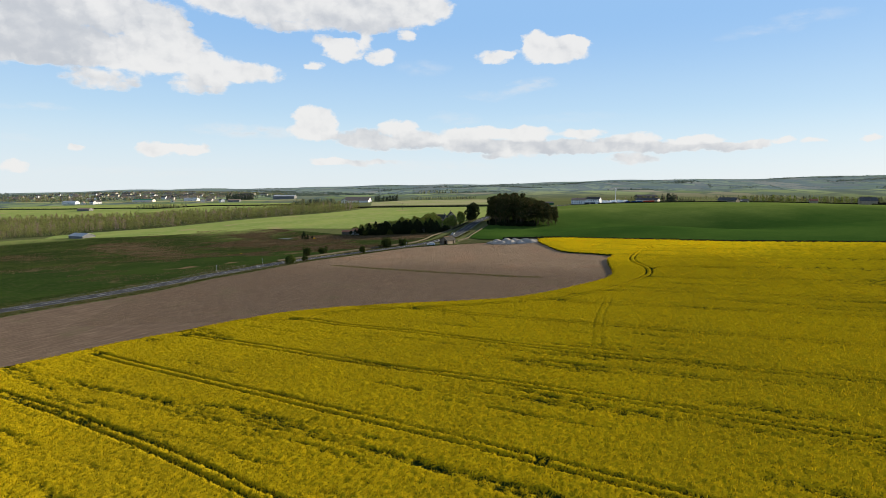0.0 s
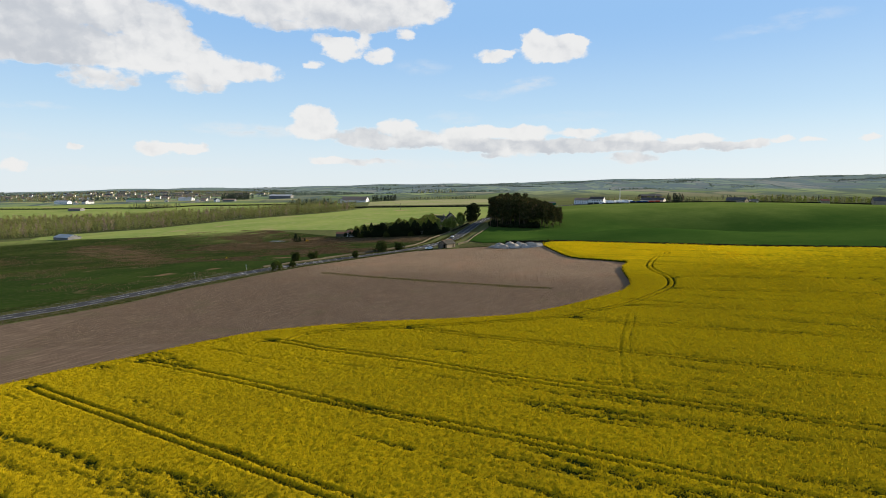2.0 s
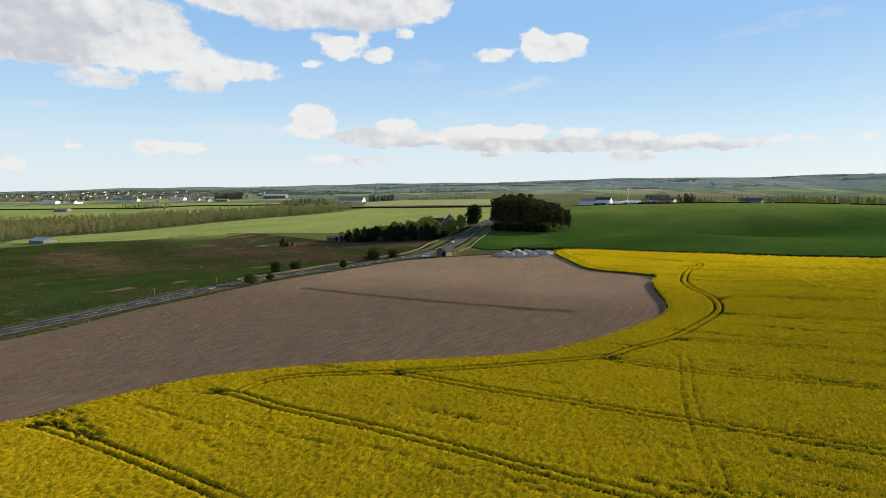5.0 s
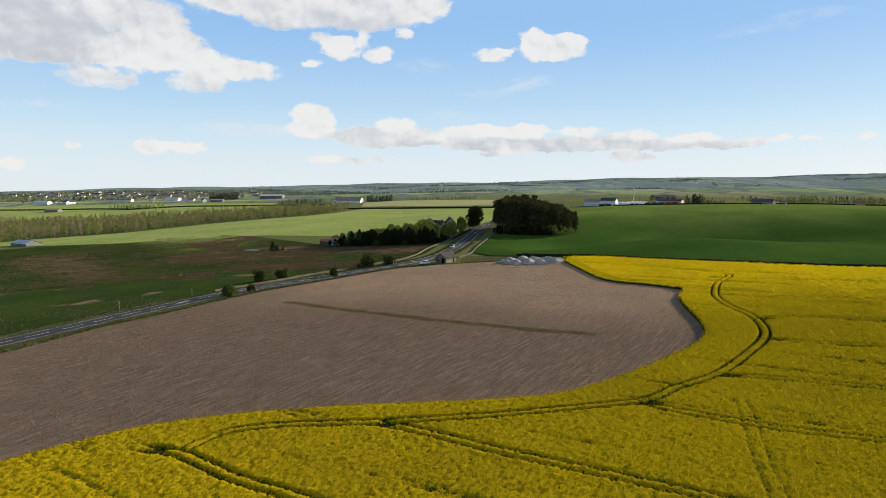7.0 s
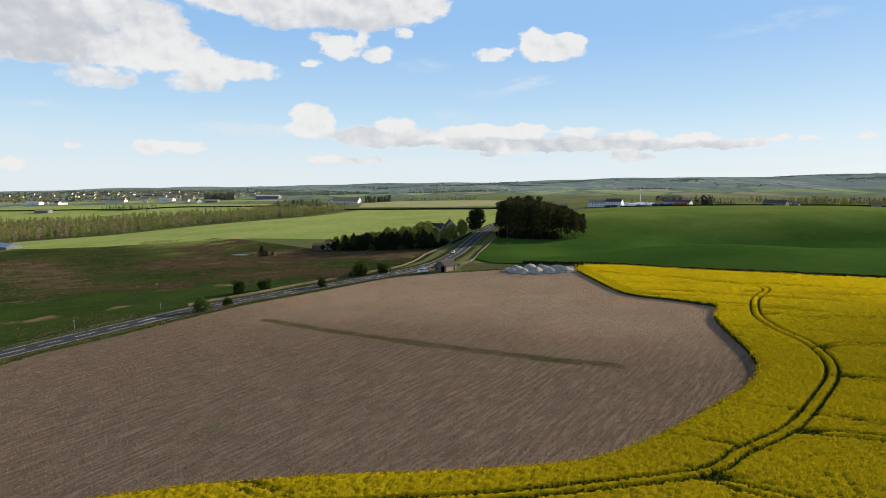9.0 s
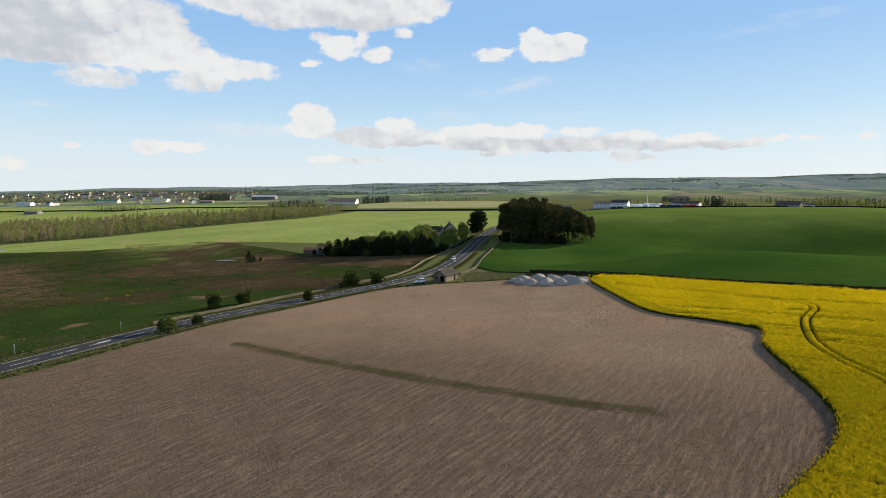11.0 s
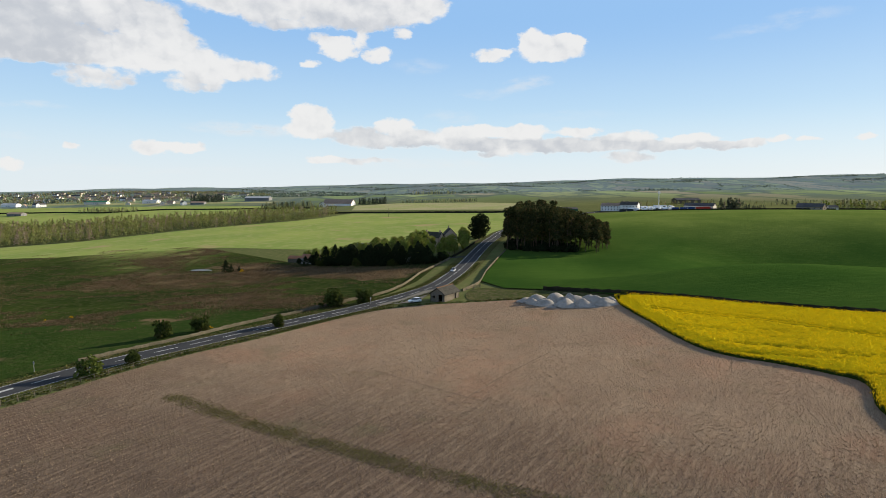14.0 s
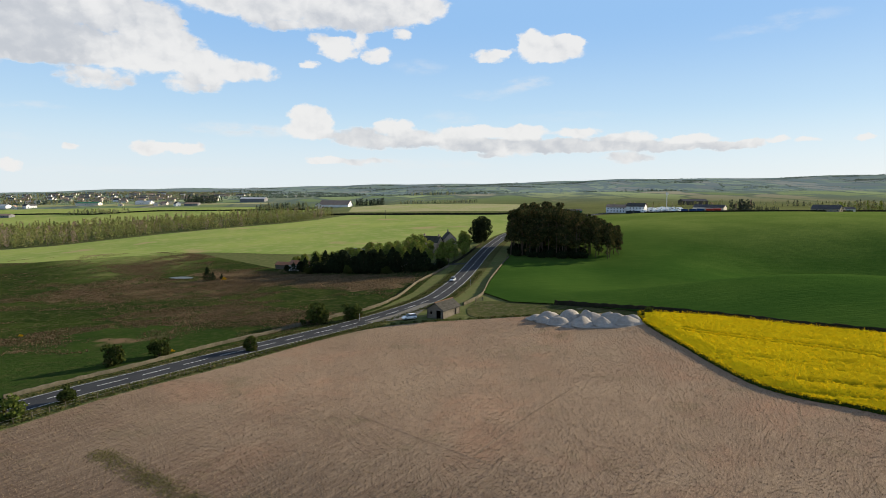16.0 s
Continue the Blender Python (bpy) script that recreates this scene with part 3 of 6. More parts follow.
def pond():
    outline = spline([(-133, 491), (-129, 494.5), (-124, 493.5), (-120.5, 490), (-124, 487.5), (-130, 488.5)], 1.5, True)
    ob = sheet("pond", outline, water, 0.3, 3.0, "small still pond reflecting the sky", "pond")
    z = float(land(-128, 491)) + 0.35
    for v in ob.data.vertices:
        v.co.z = z


pond()
verge_mat = material("verge_grass", [(0.055, 0.065, 0.022), (0.082, 0.080, 0.032), (0.13, 0.11, 0.054)], (0.06, 0.9), bump=0.9, bump_scale=2.0, distance=0.3)

# ---- road ----
ROAD = spline([(-160, 175), (-143.8, 195), (-133.6, 208), (-121.8, 222.5), (-108.8, 242), (-91.5, 272), (-75.8, 299.5), (-60.3, 318.5), (-49.3, 331.5), (-36.8, 345), (-25, 357.5), (-12.1, 374),
               (-0.8, 392.7), (4.8, 411), (9.3, 428.8), (15.6, 459), (22.1, 491), (30.2, 527), (36, 550), (50, 600), (90, 680), (135, 745), (200, 800)], 1.5)
asphalt = material("worn_asphalt", [(0.030, 0.032, 0.036), (0.039, 0.041, 0.045), (0.055, 0.056, 0.058)], (0.15, 4.0), rough=0.95, bump=0.25, bump_scale=8.0, spec=0.06)
road_paint = material("road_paint", [(0.72, 0.72, 0.70), (0.62, 0.62, 0.60), (0.45, 0.45, 0.44)], (0.5, 6.0), rough=0.6, bump=0.1)


def ribbon(line, left, right, rise):
    """A flat band along a line, between two offsets to its right."""
    a, b = shifted(line, left), shifted(line, right)
    v = np.empty((2 * len(line), 2))
    v[0::2], v[1::2] = a, b
    zc = land(line[:, 0], line[:, 1])
    z = np.repeat(zc, 2) + rise
    i = np.arange(len(line) - 1) * 2
    return np.column_stack([v, z]), np.stack([i, i + 1, i + 3, i + 2], 1)[:, ::-1]


def road_surface():
    ob = new("road", raw_mesh("road", *ribbon(ROAD, -3.7, 3.7, 0.24), asphalt))
    tagged(ob, "grey two-lane asphalt country road with worn markings", "road", "", "structure")
    for side in (-3.35, 3.25):
        part("edge_line", raw_mesh("edge_line", *ribbon(ROAD, side, side + 0.13, 0.262), road_paint), None, ob, "thin worn white edge line")
    run = np.concatenate([[0], np.cumsum(np.linalg.norm(np.diff(ROAD, axis=0), axis=1))])
    s = 1.5
    while s < run[-1] - 8:
        u = np.array([s, s + 2, s + 4, s + 6.0])
        dash = np.column_stack([np.interp(u, run, ROAD[:, 0]), np.interp(u, run, ROAD[:, 1])])
        part("centre_dash", raw_mesh("centre_dash", *ribbon(dash, -0.09, 0.09, 0.263), road_paint), None, ob)
        s += 9.0
    # white lettering on the carriageway, too worn to read
    for k in range(4):
        a = np.array([(-86.6, 281.8), (-84.9, 285.0)]) + np.array([(0.62, -0.32)]) * (k * 0.75 - 2.4)
        part("worn_marking", raw_mesh("worn_marking", *ribbon(a, -0.16, 0.16, 0.264), road_paint), None, ob)
    bay = sheet("lay_by", [(-20, 361), (-14, 361.5), (-6, 363.5), (-4, 372), (-1, 386), (-4, 385), (-12, 370.5)], material("lay_by_gravel", [(0.13, 0.12, 0.105), (0.16, 0.15, 0.13), (0.20, 0.19, 0.165)], (0.2, 3.0)), 0.20, 2.0,
                "gravelled lay-by beside the road", "lay-by")
    for edge in (-1, 1):
        sheet("road_verge", np.vstack([shifted(ROAD[::2], edge * 3.6), shifted(ROAD[::2], edge * 7.5)[::-1]]), verge_mat, 0.16, 3.0, "strip of coarse grass along the road", "verge")
    sheet("farm_lane", [(15, 467), (12.5, 470), (7, 471), (1, 475), (-2, 479), (0, 480.5), (6, 475), (13, 473.5), (18, 475)], asphalt, 0.26, 2.0, "short tarmac lane into the farmyard", "lane")


road_surface()

# ---- dry-stone walls, fences ----
# walls in shade: that shade is put into the stone's colour
stone = material("shaded_gritstone", [(0.022, 0.021, 0.015), (0.032, 0.029, 0.021), (0.017, 0.021, 0.009)], (0.4, 2.5), bump=0.8, bump_scale=3.0, distance=0.12)
# the same stone, painted lighter for walls in sun
lit_stone = material("lit_gritstone", [(0.10, 0.088, 0.062), (0.14, 0.12, 0.088), (0.058, 0.056, 0.034)], (0.4, 2.5), bump=0.8, bump_scale=3.0, distance=0.12)


def stone_wall(name, line, height=1.15, thick=0.45, label="", rng=None, mat=None):
    """A dry-stone wall: a body with uneven faces, and a row of cope stones as parts of one mesh each."""
    rng = rng or np.random.default_rng(len(line))
    line = spline(line, 1.2)
    n = len(line)
    prof = np.array([(-0.5, -0.35), (-0.47, 0.3), (-0.36, 0.75), (-0.28, 1.0), (0.28, 1.0), (0.36, 0.75), (0.47, 0.3), (0.5, -0.35)])
    t = np.gradient(line, axis=0)
    t /= np.linalg.norm(t, axis=1)[:, None]
    right = np.stack([t[:, 1], -t[:, 0]], 1)
    off = prof[:, 0][None, :] * thick + rng.normal(0, 0.05, (n, len(prof)))
    z = land(line[:, 0], line[:, 1])[:, None] + prof[:, 1][None, :] * height * rng.uniform(0.86, 1.08, (n, 1)) + rng.normal(0, 0.04, (n, len(prof)))
    v = np.concatenate([line[:, None, :] + off[:, :, None] * right[:, None, :], z[:, :, None]], 2).reshape(-1, 3)
    k = len(prof)
    f = []
    for j in range(k - 1):
        i = np.arange(n - 1) * k + j
        f.append(np.stack([i, i + 1, i + 1 + k, i + k], 1))
    return tagged(new(name, raw_mesh(name, v, np.concatenate(f), mat or stone)), label or "weathered grey dry-stone field wall", "wall", "", "structure")


WALL_FIELD = [(36.5, 370.5), (45, 363), (56.5, 353), (70.5, 340), (82, 328), (96, 317), (117, 304), (139, 292), (175, 277), (230, 255), (330, 220)]
stone_wall("wall_crop", WALL_FIELD, 1.5, 0.6, "dark dry-stone wall between crop and wheat")
stone_wall("wall_wheat", [(9.2, 379), (14.4, 390), (16.8, 397.8), (20.6, 421), (26.4, 447.6), (35.5, 483)], 1.05, mat=lit_stone)
stone_wall("wall_moor", [(-83, 304), (-74, 316), (-67, 324.5), (-56, 341), (-44.4, 354), (-29.2, 373), (-21.1, 381), (-13.6, 398), (-6.9, 430.4), (-0.2, 449.6), (6, 468)], 0.95, mat=lit_stone)
stone_wall("wall_lane", [(7.5, 473.5), (13, 490), (19.5, 515), (26, 540)], 1.2)
stone_wall("wall_pasture", [(-150, 958), (-110, 948), (-57, 917), (3, 884), (63, 842), (100, 835)], 2.0, 0.9, "long dark field wall across the pasture")
stone_wall("wall_plateau", [(188, 742), (256, 704), (332, 690), (392, 700), (462, 640), (562, 420)], 1.6, 0.8, "dark field wall along the top of the wheat")
stone_wall("wall_village", [(-520, 1110), (-440, 1140), (-360, 1120), (-280, 1105), (-190, 1085)], 2.0, 0.9, "dark wall across the far pasture")
stone_wall("wall_hillside", [(-860, 1170), (-720, 1150), (-600, 1140), (-520, 1110)], 2.0, 0.9, "dark wall across the far pasture")

old_wood = material("grey_timber", [(0.10, 0.088, 0.068), (0.135, 0.118, 0.09), (0.07, 0.06, 0.048)], (0.8, 6.0), bump=0.4, bump_scale=10.0)
wire_mat = material("galvanised_wire", [(0.25, 0.25, 0.25), (0.3, 0.3, 0.3), (0.2, 0.2, 0.2)], rough=0.5, metal=0.7)


def box(bm, x, y, z, sx, sy, sz, turn=0.0, taper=1.0):
    """A box on z, centred over x, y; taper narrows its top."""
    c, s = math.cos(turn), math.sin(turn)
    vs = []
    for h, k in ((0, 1.0), (sz, taper)):
        for a, b in ((-1, -1), (1, -1), (1, 1), (-1, 1)):
            px, py = a * sx * k / 2, b * sy * k / 2
            vs.append(bm.verts.new((x + c * px - s * py, y + s * px + c * py, z + h)))
    for f in ((3, 2, 1, 0), (4, 5, 6, 7), (0, 1, 5, 4), (1, 2, 6, 5), (2, 3, 7, 6), (3, 0, 4, 7)):
        bm.faces.new([vs[i] for i in f])
    return vs


def tube(bm, a, b, r0, r1, sides=6):
    a, b = Vector(a), Vector(b)
    q = (b - a).to_track_quat("Z", "Y")
    rings = []
    for p, r in ((a, r0), (b, r1)):
        rings.append([bm.verts.new(p + q @ Vector((r * math.cos(i * 2 * math.pi / sides), r * math.sin(i * 2 * math.pi / sides), 0))) for i in range(sides)])
    for i in range(sides):
        j = (i + 1) % sides
        bm.faces.new((rings[0][i], rings[0][j], rings[1][j], rings[1][i]))
    bm.faces.new(rings[1])
    bm.faces.new(rings[0][::-1])


def post_and_wire(line, gap=2.9, seed=1):
    """A stock fence: pointed posts and two wires, resting on the ground."""
    rng = random.Random(seed)
    line = spline(line, 0.5)
    run = np.concatenate([[0], np.cumsum(np.linalg.norm(np.diff(line, axis=0), axis=1))])
    fence = tagged(new("fence"), "weathered post and wire stock fence", "fence")
    bm = bmesh.new()
    box(bm, 0, 0, -0.25, 0.11, 0.11, 1.4)
    box(bm, 0, 0, 1.15, 0.11, 0.11, 0.08, 0.0, 0.3)
    me = bm_mesh("post", bm, old_wood)
    tops = []
    for s in np.arange(0, run[-1], gap):
        x, y = np.interp(s, run, line[:, 0]), np.interp(s, run, line[:, 1])
        z = float(land(x, y)) + 0.08
        part("post", me, None, fence, "", pose(x, y, z, rng.uniform(-4, 4), rng.uniform(-4, 4), rng.uniform(0, 90)))
        tops.append((x, y, z))
    for h in (0.55, 1.05):
        bm = bmesh.new()
        for p, q in zip(tops[:-1], tops[1:]):
            tube(bm, (p[0], p[1], p[2] + h), (q[0], q[1], q[2] + h), 0.012, 0.012, 3)
        part("wire", bm, wire_mat, fence)
    return fence


post_and_wire([(-137, 191), (-116, 217), (-94.6, 251.5), (-73.7, 285.5), (-61.5, 305.5), (-45.8, 323.5), (-36.6, 335.5), (-25, 349.5), (-17, 356)], 2.9, 2)
post_and_wire([(-142, 203), (-122, 229), (-104, 258), (-90, 287)], 3.2, 3)


def gate(x, y, turn):
    g = tagged(new("field_gate"), "grey five-bar wooden gate in the wall", "gate")
    z = float(land(x, y))
    g.matrix_basis = pose(x, y, z, 0, 0, turn)
    for px in (-1.7, 1.7):
        bm = bmesh.new()
        box(bm, px, 0, -0.2, 0.2, 0.2, 1.6)
        part("gate_post", bm, old_wood, g)
    for k in range(5):
        bm = bmesh.new()
        box(bm, 0, 0, 0.2 + k * 0.23, 3.2, 0.05, 0.09)
        part("bar", bm, old_wood, g)
    bm = bmesh.new()
    tube(bm, (-1.5, 0.04, 0.22), (1.5, 0.04, 1.15), 0.035, 0.035, 4)
    part("brace", bm, old_wood, g)


earth_mat = material("rough_bank", [(0.050, 0.062, 0.021), (0.075, 0.078, 0.030), (0.13, 0.105, 0.065)], (0.07, 0.7), bump=1.0, bump_scale=1.6, distance=0.4, spots=((0.24, 0.19, 0.13), 0.09, 0.62, 0.70))
sheet("rough_bank", spline([(10, 372), (13, 382), (20, 382), (30, 375), (37, 369.5), (47, 361), (55, 353.5), (55, 349), (48, 349), (40, 355), (31, 358.5), (18, 359.5), (11, 362)], 2.5, True), earth_mat, 0.12, 3.0,
      "rough grassy bank with patches of bare earth", "bank")
gate(-40.5, 359.5, 52)
gate(14.5, 384, 40)


# ---- trees and bushes ----
def foliage(name, dark, light, warm):
    m = bpy.data.materials.new(name)
    m.use_nodes = True
    n = Nodes(m.node_tree)
    island = n.add("ShaderNodeNewGeometry").outputs["Random Per Island"]
    where = n.add("ShaderNodeTexCoord").outputs["Object"]
    colour = n.mix(n.ramp(island, 0.0, 1.0), (*dark, 1), (*light, 1))
    colour = n.mix(n.ramp(n.noise(where, 0.5, 3.0), 0.5, 0.68), colour, (*warm, 1))
    ob = n.add("ShaderNodeObjectInfo").outputs["Random"]
    colour = n.mix(n.math("MULTIPLY", ob, 0.5), colour, n.vec("MULTIPLY", colour, (0.6, 0.62, 0.6)))
    shade = n.add("ShaderNodeBsdfDiffuse", {"Color": colour, "Roughness": 0.8})
    glow = n.add("ShaderNodeBsdfTranslucent", {"Color": colour})
    both = n.add("ShaderNodeMixShader", {0: 0.22, 1: shade.outputs[0], 2: glow.outputs[0]})
    n.add("ShaderNodeOutputMaterial", {"Surface": both.outputs[0]})
    return m


bark = material("bark", [(0.10, 0.075, 0.055), (0.14, 0.10, 0.075), (0.06, 0.05, 0.04)], (0.8, 5.0), bump=0.6, bump_scale=8.0)
pine_leaf = foliage("pine_needles", (0.032, 0.042, 0.018), (0.075, 0.080, 0.030), (0.17, 0.115, 0.05))
spruce_leaf = foliage("spruce_needles", (0.014, 0.022, 0.011), (0.034, 0.046, 0.021), (0.030, 0.034, 0.017))
broad_leaf = foliage("spring_leaves", (0.12, 0.165, 0.03), (0.28, 0.33, 0.07), (0.26, 0.225, 0.08))
thorn_leaf = foliage("hawthorn_leaves", (0.034, 0.050, 0.013), (0.075, 0.092, 0.024), (0.085, 0.078, 0.026))
bare_twig = foliage("budding_twigs", (0.13, 0.085, 0.045), (0.19, 0.13, 0.065), (0.14, 0.12, 0.04))
green_leaf = foliage("rowan_leaves", (0.05, 0.075, 0.016), (0.115, 0.145, 0.032), (0.11, 0.10, 0.035))
gorse_leaf = foliage("gorse_flower", (0.45, 0.27, 0.01), (0.60, 0.38, 0.015), (0.10, 0.10, 0.02))


def leaf_quads(centres, size, rng, flat=0.0):
    """Small ragged leaf clusters as quads round the given places."""
    n = len(centres)
    a = rng.normal(size=(n, 3))
    a[:, 2] *= 1 - flat
    a /= np.linalg.norm(a, axis=1)[:, None]
    b = np.cross(a, rng.normal(size=(n, 3)))
    b /= np.linalg.norm(b, axis=1)[:, None]
    s = size * rng.uniform(0.55, 1.25, (n, 1))
    k = rng.uniform(0.5, 1.0, (n, 4, 1))
    corner = np.stack([a * s, b * s, -a * s, -b * s], 1) * k + np.asarray(centres)[:, None, :]
    return corner.reshape(-1, 3), np.arange(4 * n).reshape(-1, 4)


def blob_points(blobs, count, rng):
    """Places in and mostly near the skin of several ellipsoids (x, y, z, rx, ry, rz)."""
    blobs = np.array(blobs, float)
    vol = blobs[:, 3] * blobs[:, 4] * blobs[:, 5]
    pick = rng.choice(len(blobs), count, p=vol / vol.sum())
    d = rng.normal(size=(count, 3))
    d /= np.linalg.norm(d, axis=1)[:, None]
    r = rng.uniform(0.25, 1.0, (count, 1)) ** 0.45
    return blobs[pick, :3] + d * r * blobs[pick, 3:]


def limbs(bm, rng, height, r, top, count, reach):
    tube(bm, (0, 0, -0.4), (rng.uniform(-.2, .2), rng.uniform(-.2, .2), height * 0.55), r, r * 0.7, 7)
    tube(bm, (0, 0, height * 0.5), (rng.uniform(-.4, .4), rng.uniform(-.4, .4), height * top), r * 0.68, r * 0.25, 6)
    for i in range(count):
        h = height * rng.uniform(0.42, 0.8)
        t = rng.uniform(0, 6.28)
        l = reach * rng.uniform(0.5, 1.0)
        tube(bm, (0, 0, h), (l * math.cos(t), l * math.sin(t), h + l * rng.uniform(0.2, 0.8)), r * 0.3, r * 0.08, 4)


def pine(seed, height, spread, bare=0.45, leaf=None):
    """A Scots pine of a dense clump: tall bare trunk, ragged crown in tufts."""
    rng, pr = np.random.default_rng(seed), random.Random(seed)
    tree = new("pine_tree")
    bm = bmesh.new()
    limbs(bm, pr, height, 0.24, 0.95, 9, spread)
    part("trunk", bm, bark, tree)
    blobs = []
    for k in range(17):
        h = height * pr.uniform(bare, 0.97)
        w = spread * (1.05 - 0.55 * (h / height - bare) / (1 - bare))
        t = pr.uniform(0, 6.28)
        d = w * pr.uniform(0.15, 0.75)
        s = pr.uniform(0.9, 1.7) * spread / 3.2
        blobs.append((d * math.cos(t), d * math.sin(t), h, s * 1.3, s * 1.3, s * 0.75))
    v, f = leaf_quads(blob_points(blobs, 1050, rng), 0.56, rng, 0.4)
    part("crown", raw_mesh("crown", v, f, leaf or pine_leaf), None, tree)
    return tree


def spruce(seed, height, spread, leaf=None, count=620):
    """A conifer with whorls of drooping boughs."""
    rng, pr = np.random.default_rng(seed), random.Random(seed)
    tree = new("spruce_tree")
    bm = bmesh.new()
    tube(bm, (0, 0, -0.4), (0, 0, height * 0.96), 0.2, 0.03, 6)
    part("trunk", bm, bark, tree)
    h = rng.uniform(0.06, 1.0, count) ** 0.85
    lobes = 1 + 0.28 * np.sin(h * 60 + seed) + 0.25 * rng.normal(size=count)
    t = rng.uniform(0, 6.283, count)
    r = spread * np.minimum(1.0, 1.55 * (1.03 - h)) * np.sqrt(rng.uniform(0.15, 1.0, count)) * lobes
    pts = np.column_stack([r * np.cos(t), r * np.sin(t), h * height - 0.15 * r])
    v, f = leaf_quads(pts, 0.55, rng, 0.3)
    part("crown", raw_mesh("crown", v, f, leaf or spruce_leaf), None, tree)
    return tree


def broadleaf(seed, height, spread, leaf=None, name="broadleaf_tree", count=1050, size=0.54, low=0.3):
    rng, pr = np.random.default_rng(seed), random.Random(seed)
    tree = new(name)
    bm = bmesh.new()
    limbs(bm, pr, height, 0.26, 0.85, 11, spread * 0.8)
    part("trunk", bm, bark, tree)
    blobs = []
    for k in range(18):
        u = (k + pr.uniform(0.1, 0.9)) / 18
        t, d = 2.4 * k + pr.uniform(-0.5, 0.5), spread * 0.66 * math.sqrt(pr.uniform(0.1, 1.0)) * math.sin(math.pi * (0.22 + 0.7 * u))
        h = height * (low + (0.9 - low) * u)
        s = spread * pr.uniform(0.30, 0.46)
        blobs.append((d * math.cos(t), d * math.sin(t), h, s, s, s * 0.8))
    v, f = leaf_quads(blob_points(blobs, count, rng), size, rng)
    part("crown", raw_mesh("crown", v, f, leaf or broad_leaf), None, tree)
    return tree


def bush(seed, height, spread, leaf, name="hawthorn_bush", count=900, size=0.34):
    """A round shrub, branching from the ground."""
    rng, pr = np.random.default_rng(seed), random.Random(seed)
    thing = new(name)
    bm = bmesh.new()
    for k in range(7):
        t = pr.uniform(0, 6.28)
        tube(bm, (0, 0, -0.2), (0.6 * spread * math.cos(t), 0.6 * spread * math.sin(t), height * pr.uniform(0.5, 0.85)), 0.09, 0.02, 5)
    part("stem", bm, bark, thing)
    blobs = [(0, 0, height * 0.38, spread * 0.8, spread * 0.8, height * 0.40)]
    for k in range(10):
        t, d = pr.uniform(0, 6.28), spread * pr.uniform(0.25, 0.7)
        s = spread * pr.uniform(0.25, 0.42)
        blobs.append((d * math.cos(t), d * math.sin(t), height * pr.uniform(0.10, 0.80), s, s, s * 0.85))
    pts = blob_points(blobs, count, rng)
    pts[:, 2] = np.maximum(pts[:, 2], 0.08)
    v, f = leaf_quads(pts, size, rng)
    part("crown", raw_mesh("crown", v, f, leaf), None, thing)
    return thing


def stand(ob, x, y, turn=0.0, scale=1.0, sink=0.0):
    """The pose of a thing that stands on the ground."""
    return pose(x, y, float(land(x, y)) - sink, 0, 0, turn) @ Matrix.Diagonal((scale, scale, scale, 1))


def plant(kinds, places, label, category, group, seed=0, low=0.88, high=1.12):
    """Sets copies of the kinds at the places; the first of each kind is the original."""
    pr = random.Random(seed)
    used = set()
    for i, (x, y, *s) in enumerate(places):
        k = pr.randrange(len(kinds))
        size = (s[0] if s else 1.0) * pr.uniform(low, high)
        m = stand(None, x, y, pr.uniform(0, 360), size)
        if k in used:
            ob = copy_thing(kinds[k], Matrix.Identity(4))
            ob.matrix_basis = m
        else:
            ob = kinds[k]
            ob.matrix_basis = m
            used.add(k)
        tagged(ob, label, category, group)
    for k, ob in enumerate(kinds):
        if k not in used:
            for o in (*ob.children_recursive, ob):
                bpy.data.objects.remove(o)


def scatter(outline, gap, seed, keep=1.0):
    """Loosely spaced places inside an outline."""
    rng = np.random.default_rng(seed)
    poly = np.array(outline, float)
    (x0, y0), (x1, y1) = poly.min(0), poly.max(0)
    gx, gy = np.meshgrid(np.arange(x0, x1, gap), np.arange(y0, y1, gap * 0.87))
    gx = gx + (np.arange(gx.shape[0]) % 2)[:, None] * gap / 2
    gx, gy = gx.ravel() + rng.normal(0, gap * 0.22, gx.size), gy.ravel() + rng.normal(0, gap * 0.22, gy.size)
    ok = inside(gx, gy, poly) & (rng.uniform(size=gx.size) < keep)
    return np.column_stack([gx[ok], gy[ok]])


# the pine clump at the bend
CLUMP = [(36.5, 486), (50, 481), (66, 478.5), (82, 478), (90, 484), (93, 500), (90, 520), (80, 535), (62, 541), (48, 535), (40, 520), (37, 500)]
places = [(x, y, 1.0 if x < 66 else 1.0 - 0.013 * (x - 66)) for x, y in scatter(CLUMP, 4.9, 5)]
plant([pine(11, 20.5, 3.7, 0.3), pine(12, 21.5, 3.5, 0.36), pine(13, 19.5, 4.0, 0.25), pine(14, 22, 3.7, 0.38), pine(15, 18.5, 3.9, 0.22)], places,
      "tall dark pine with a bare trunk in a dense clump", "tree", "pines of the clump", 3, 0.86, 1.06)

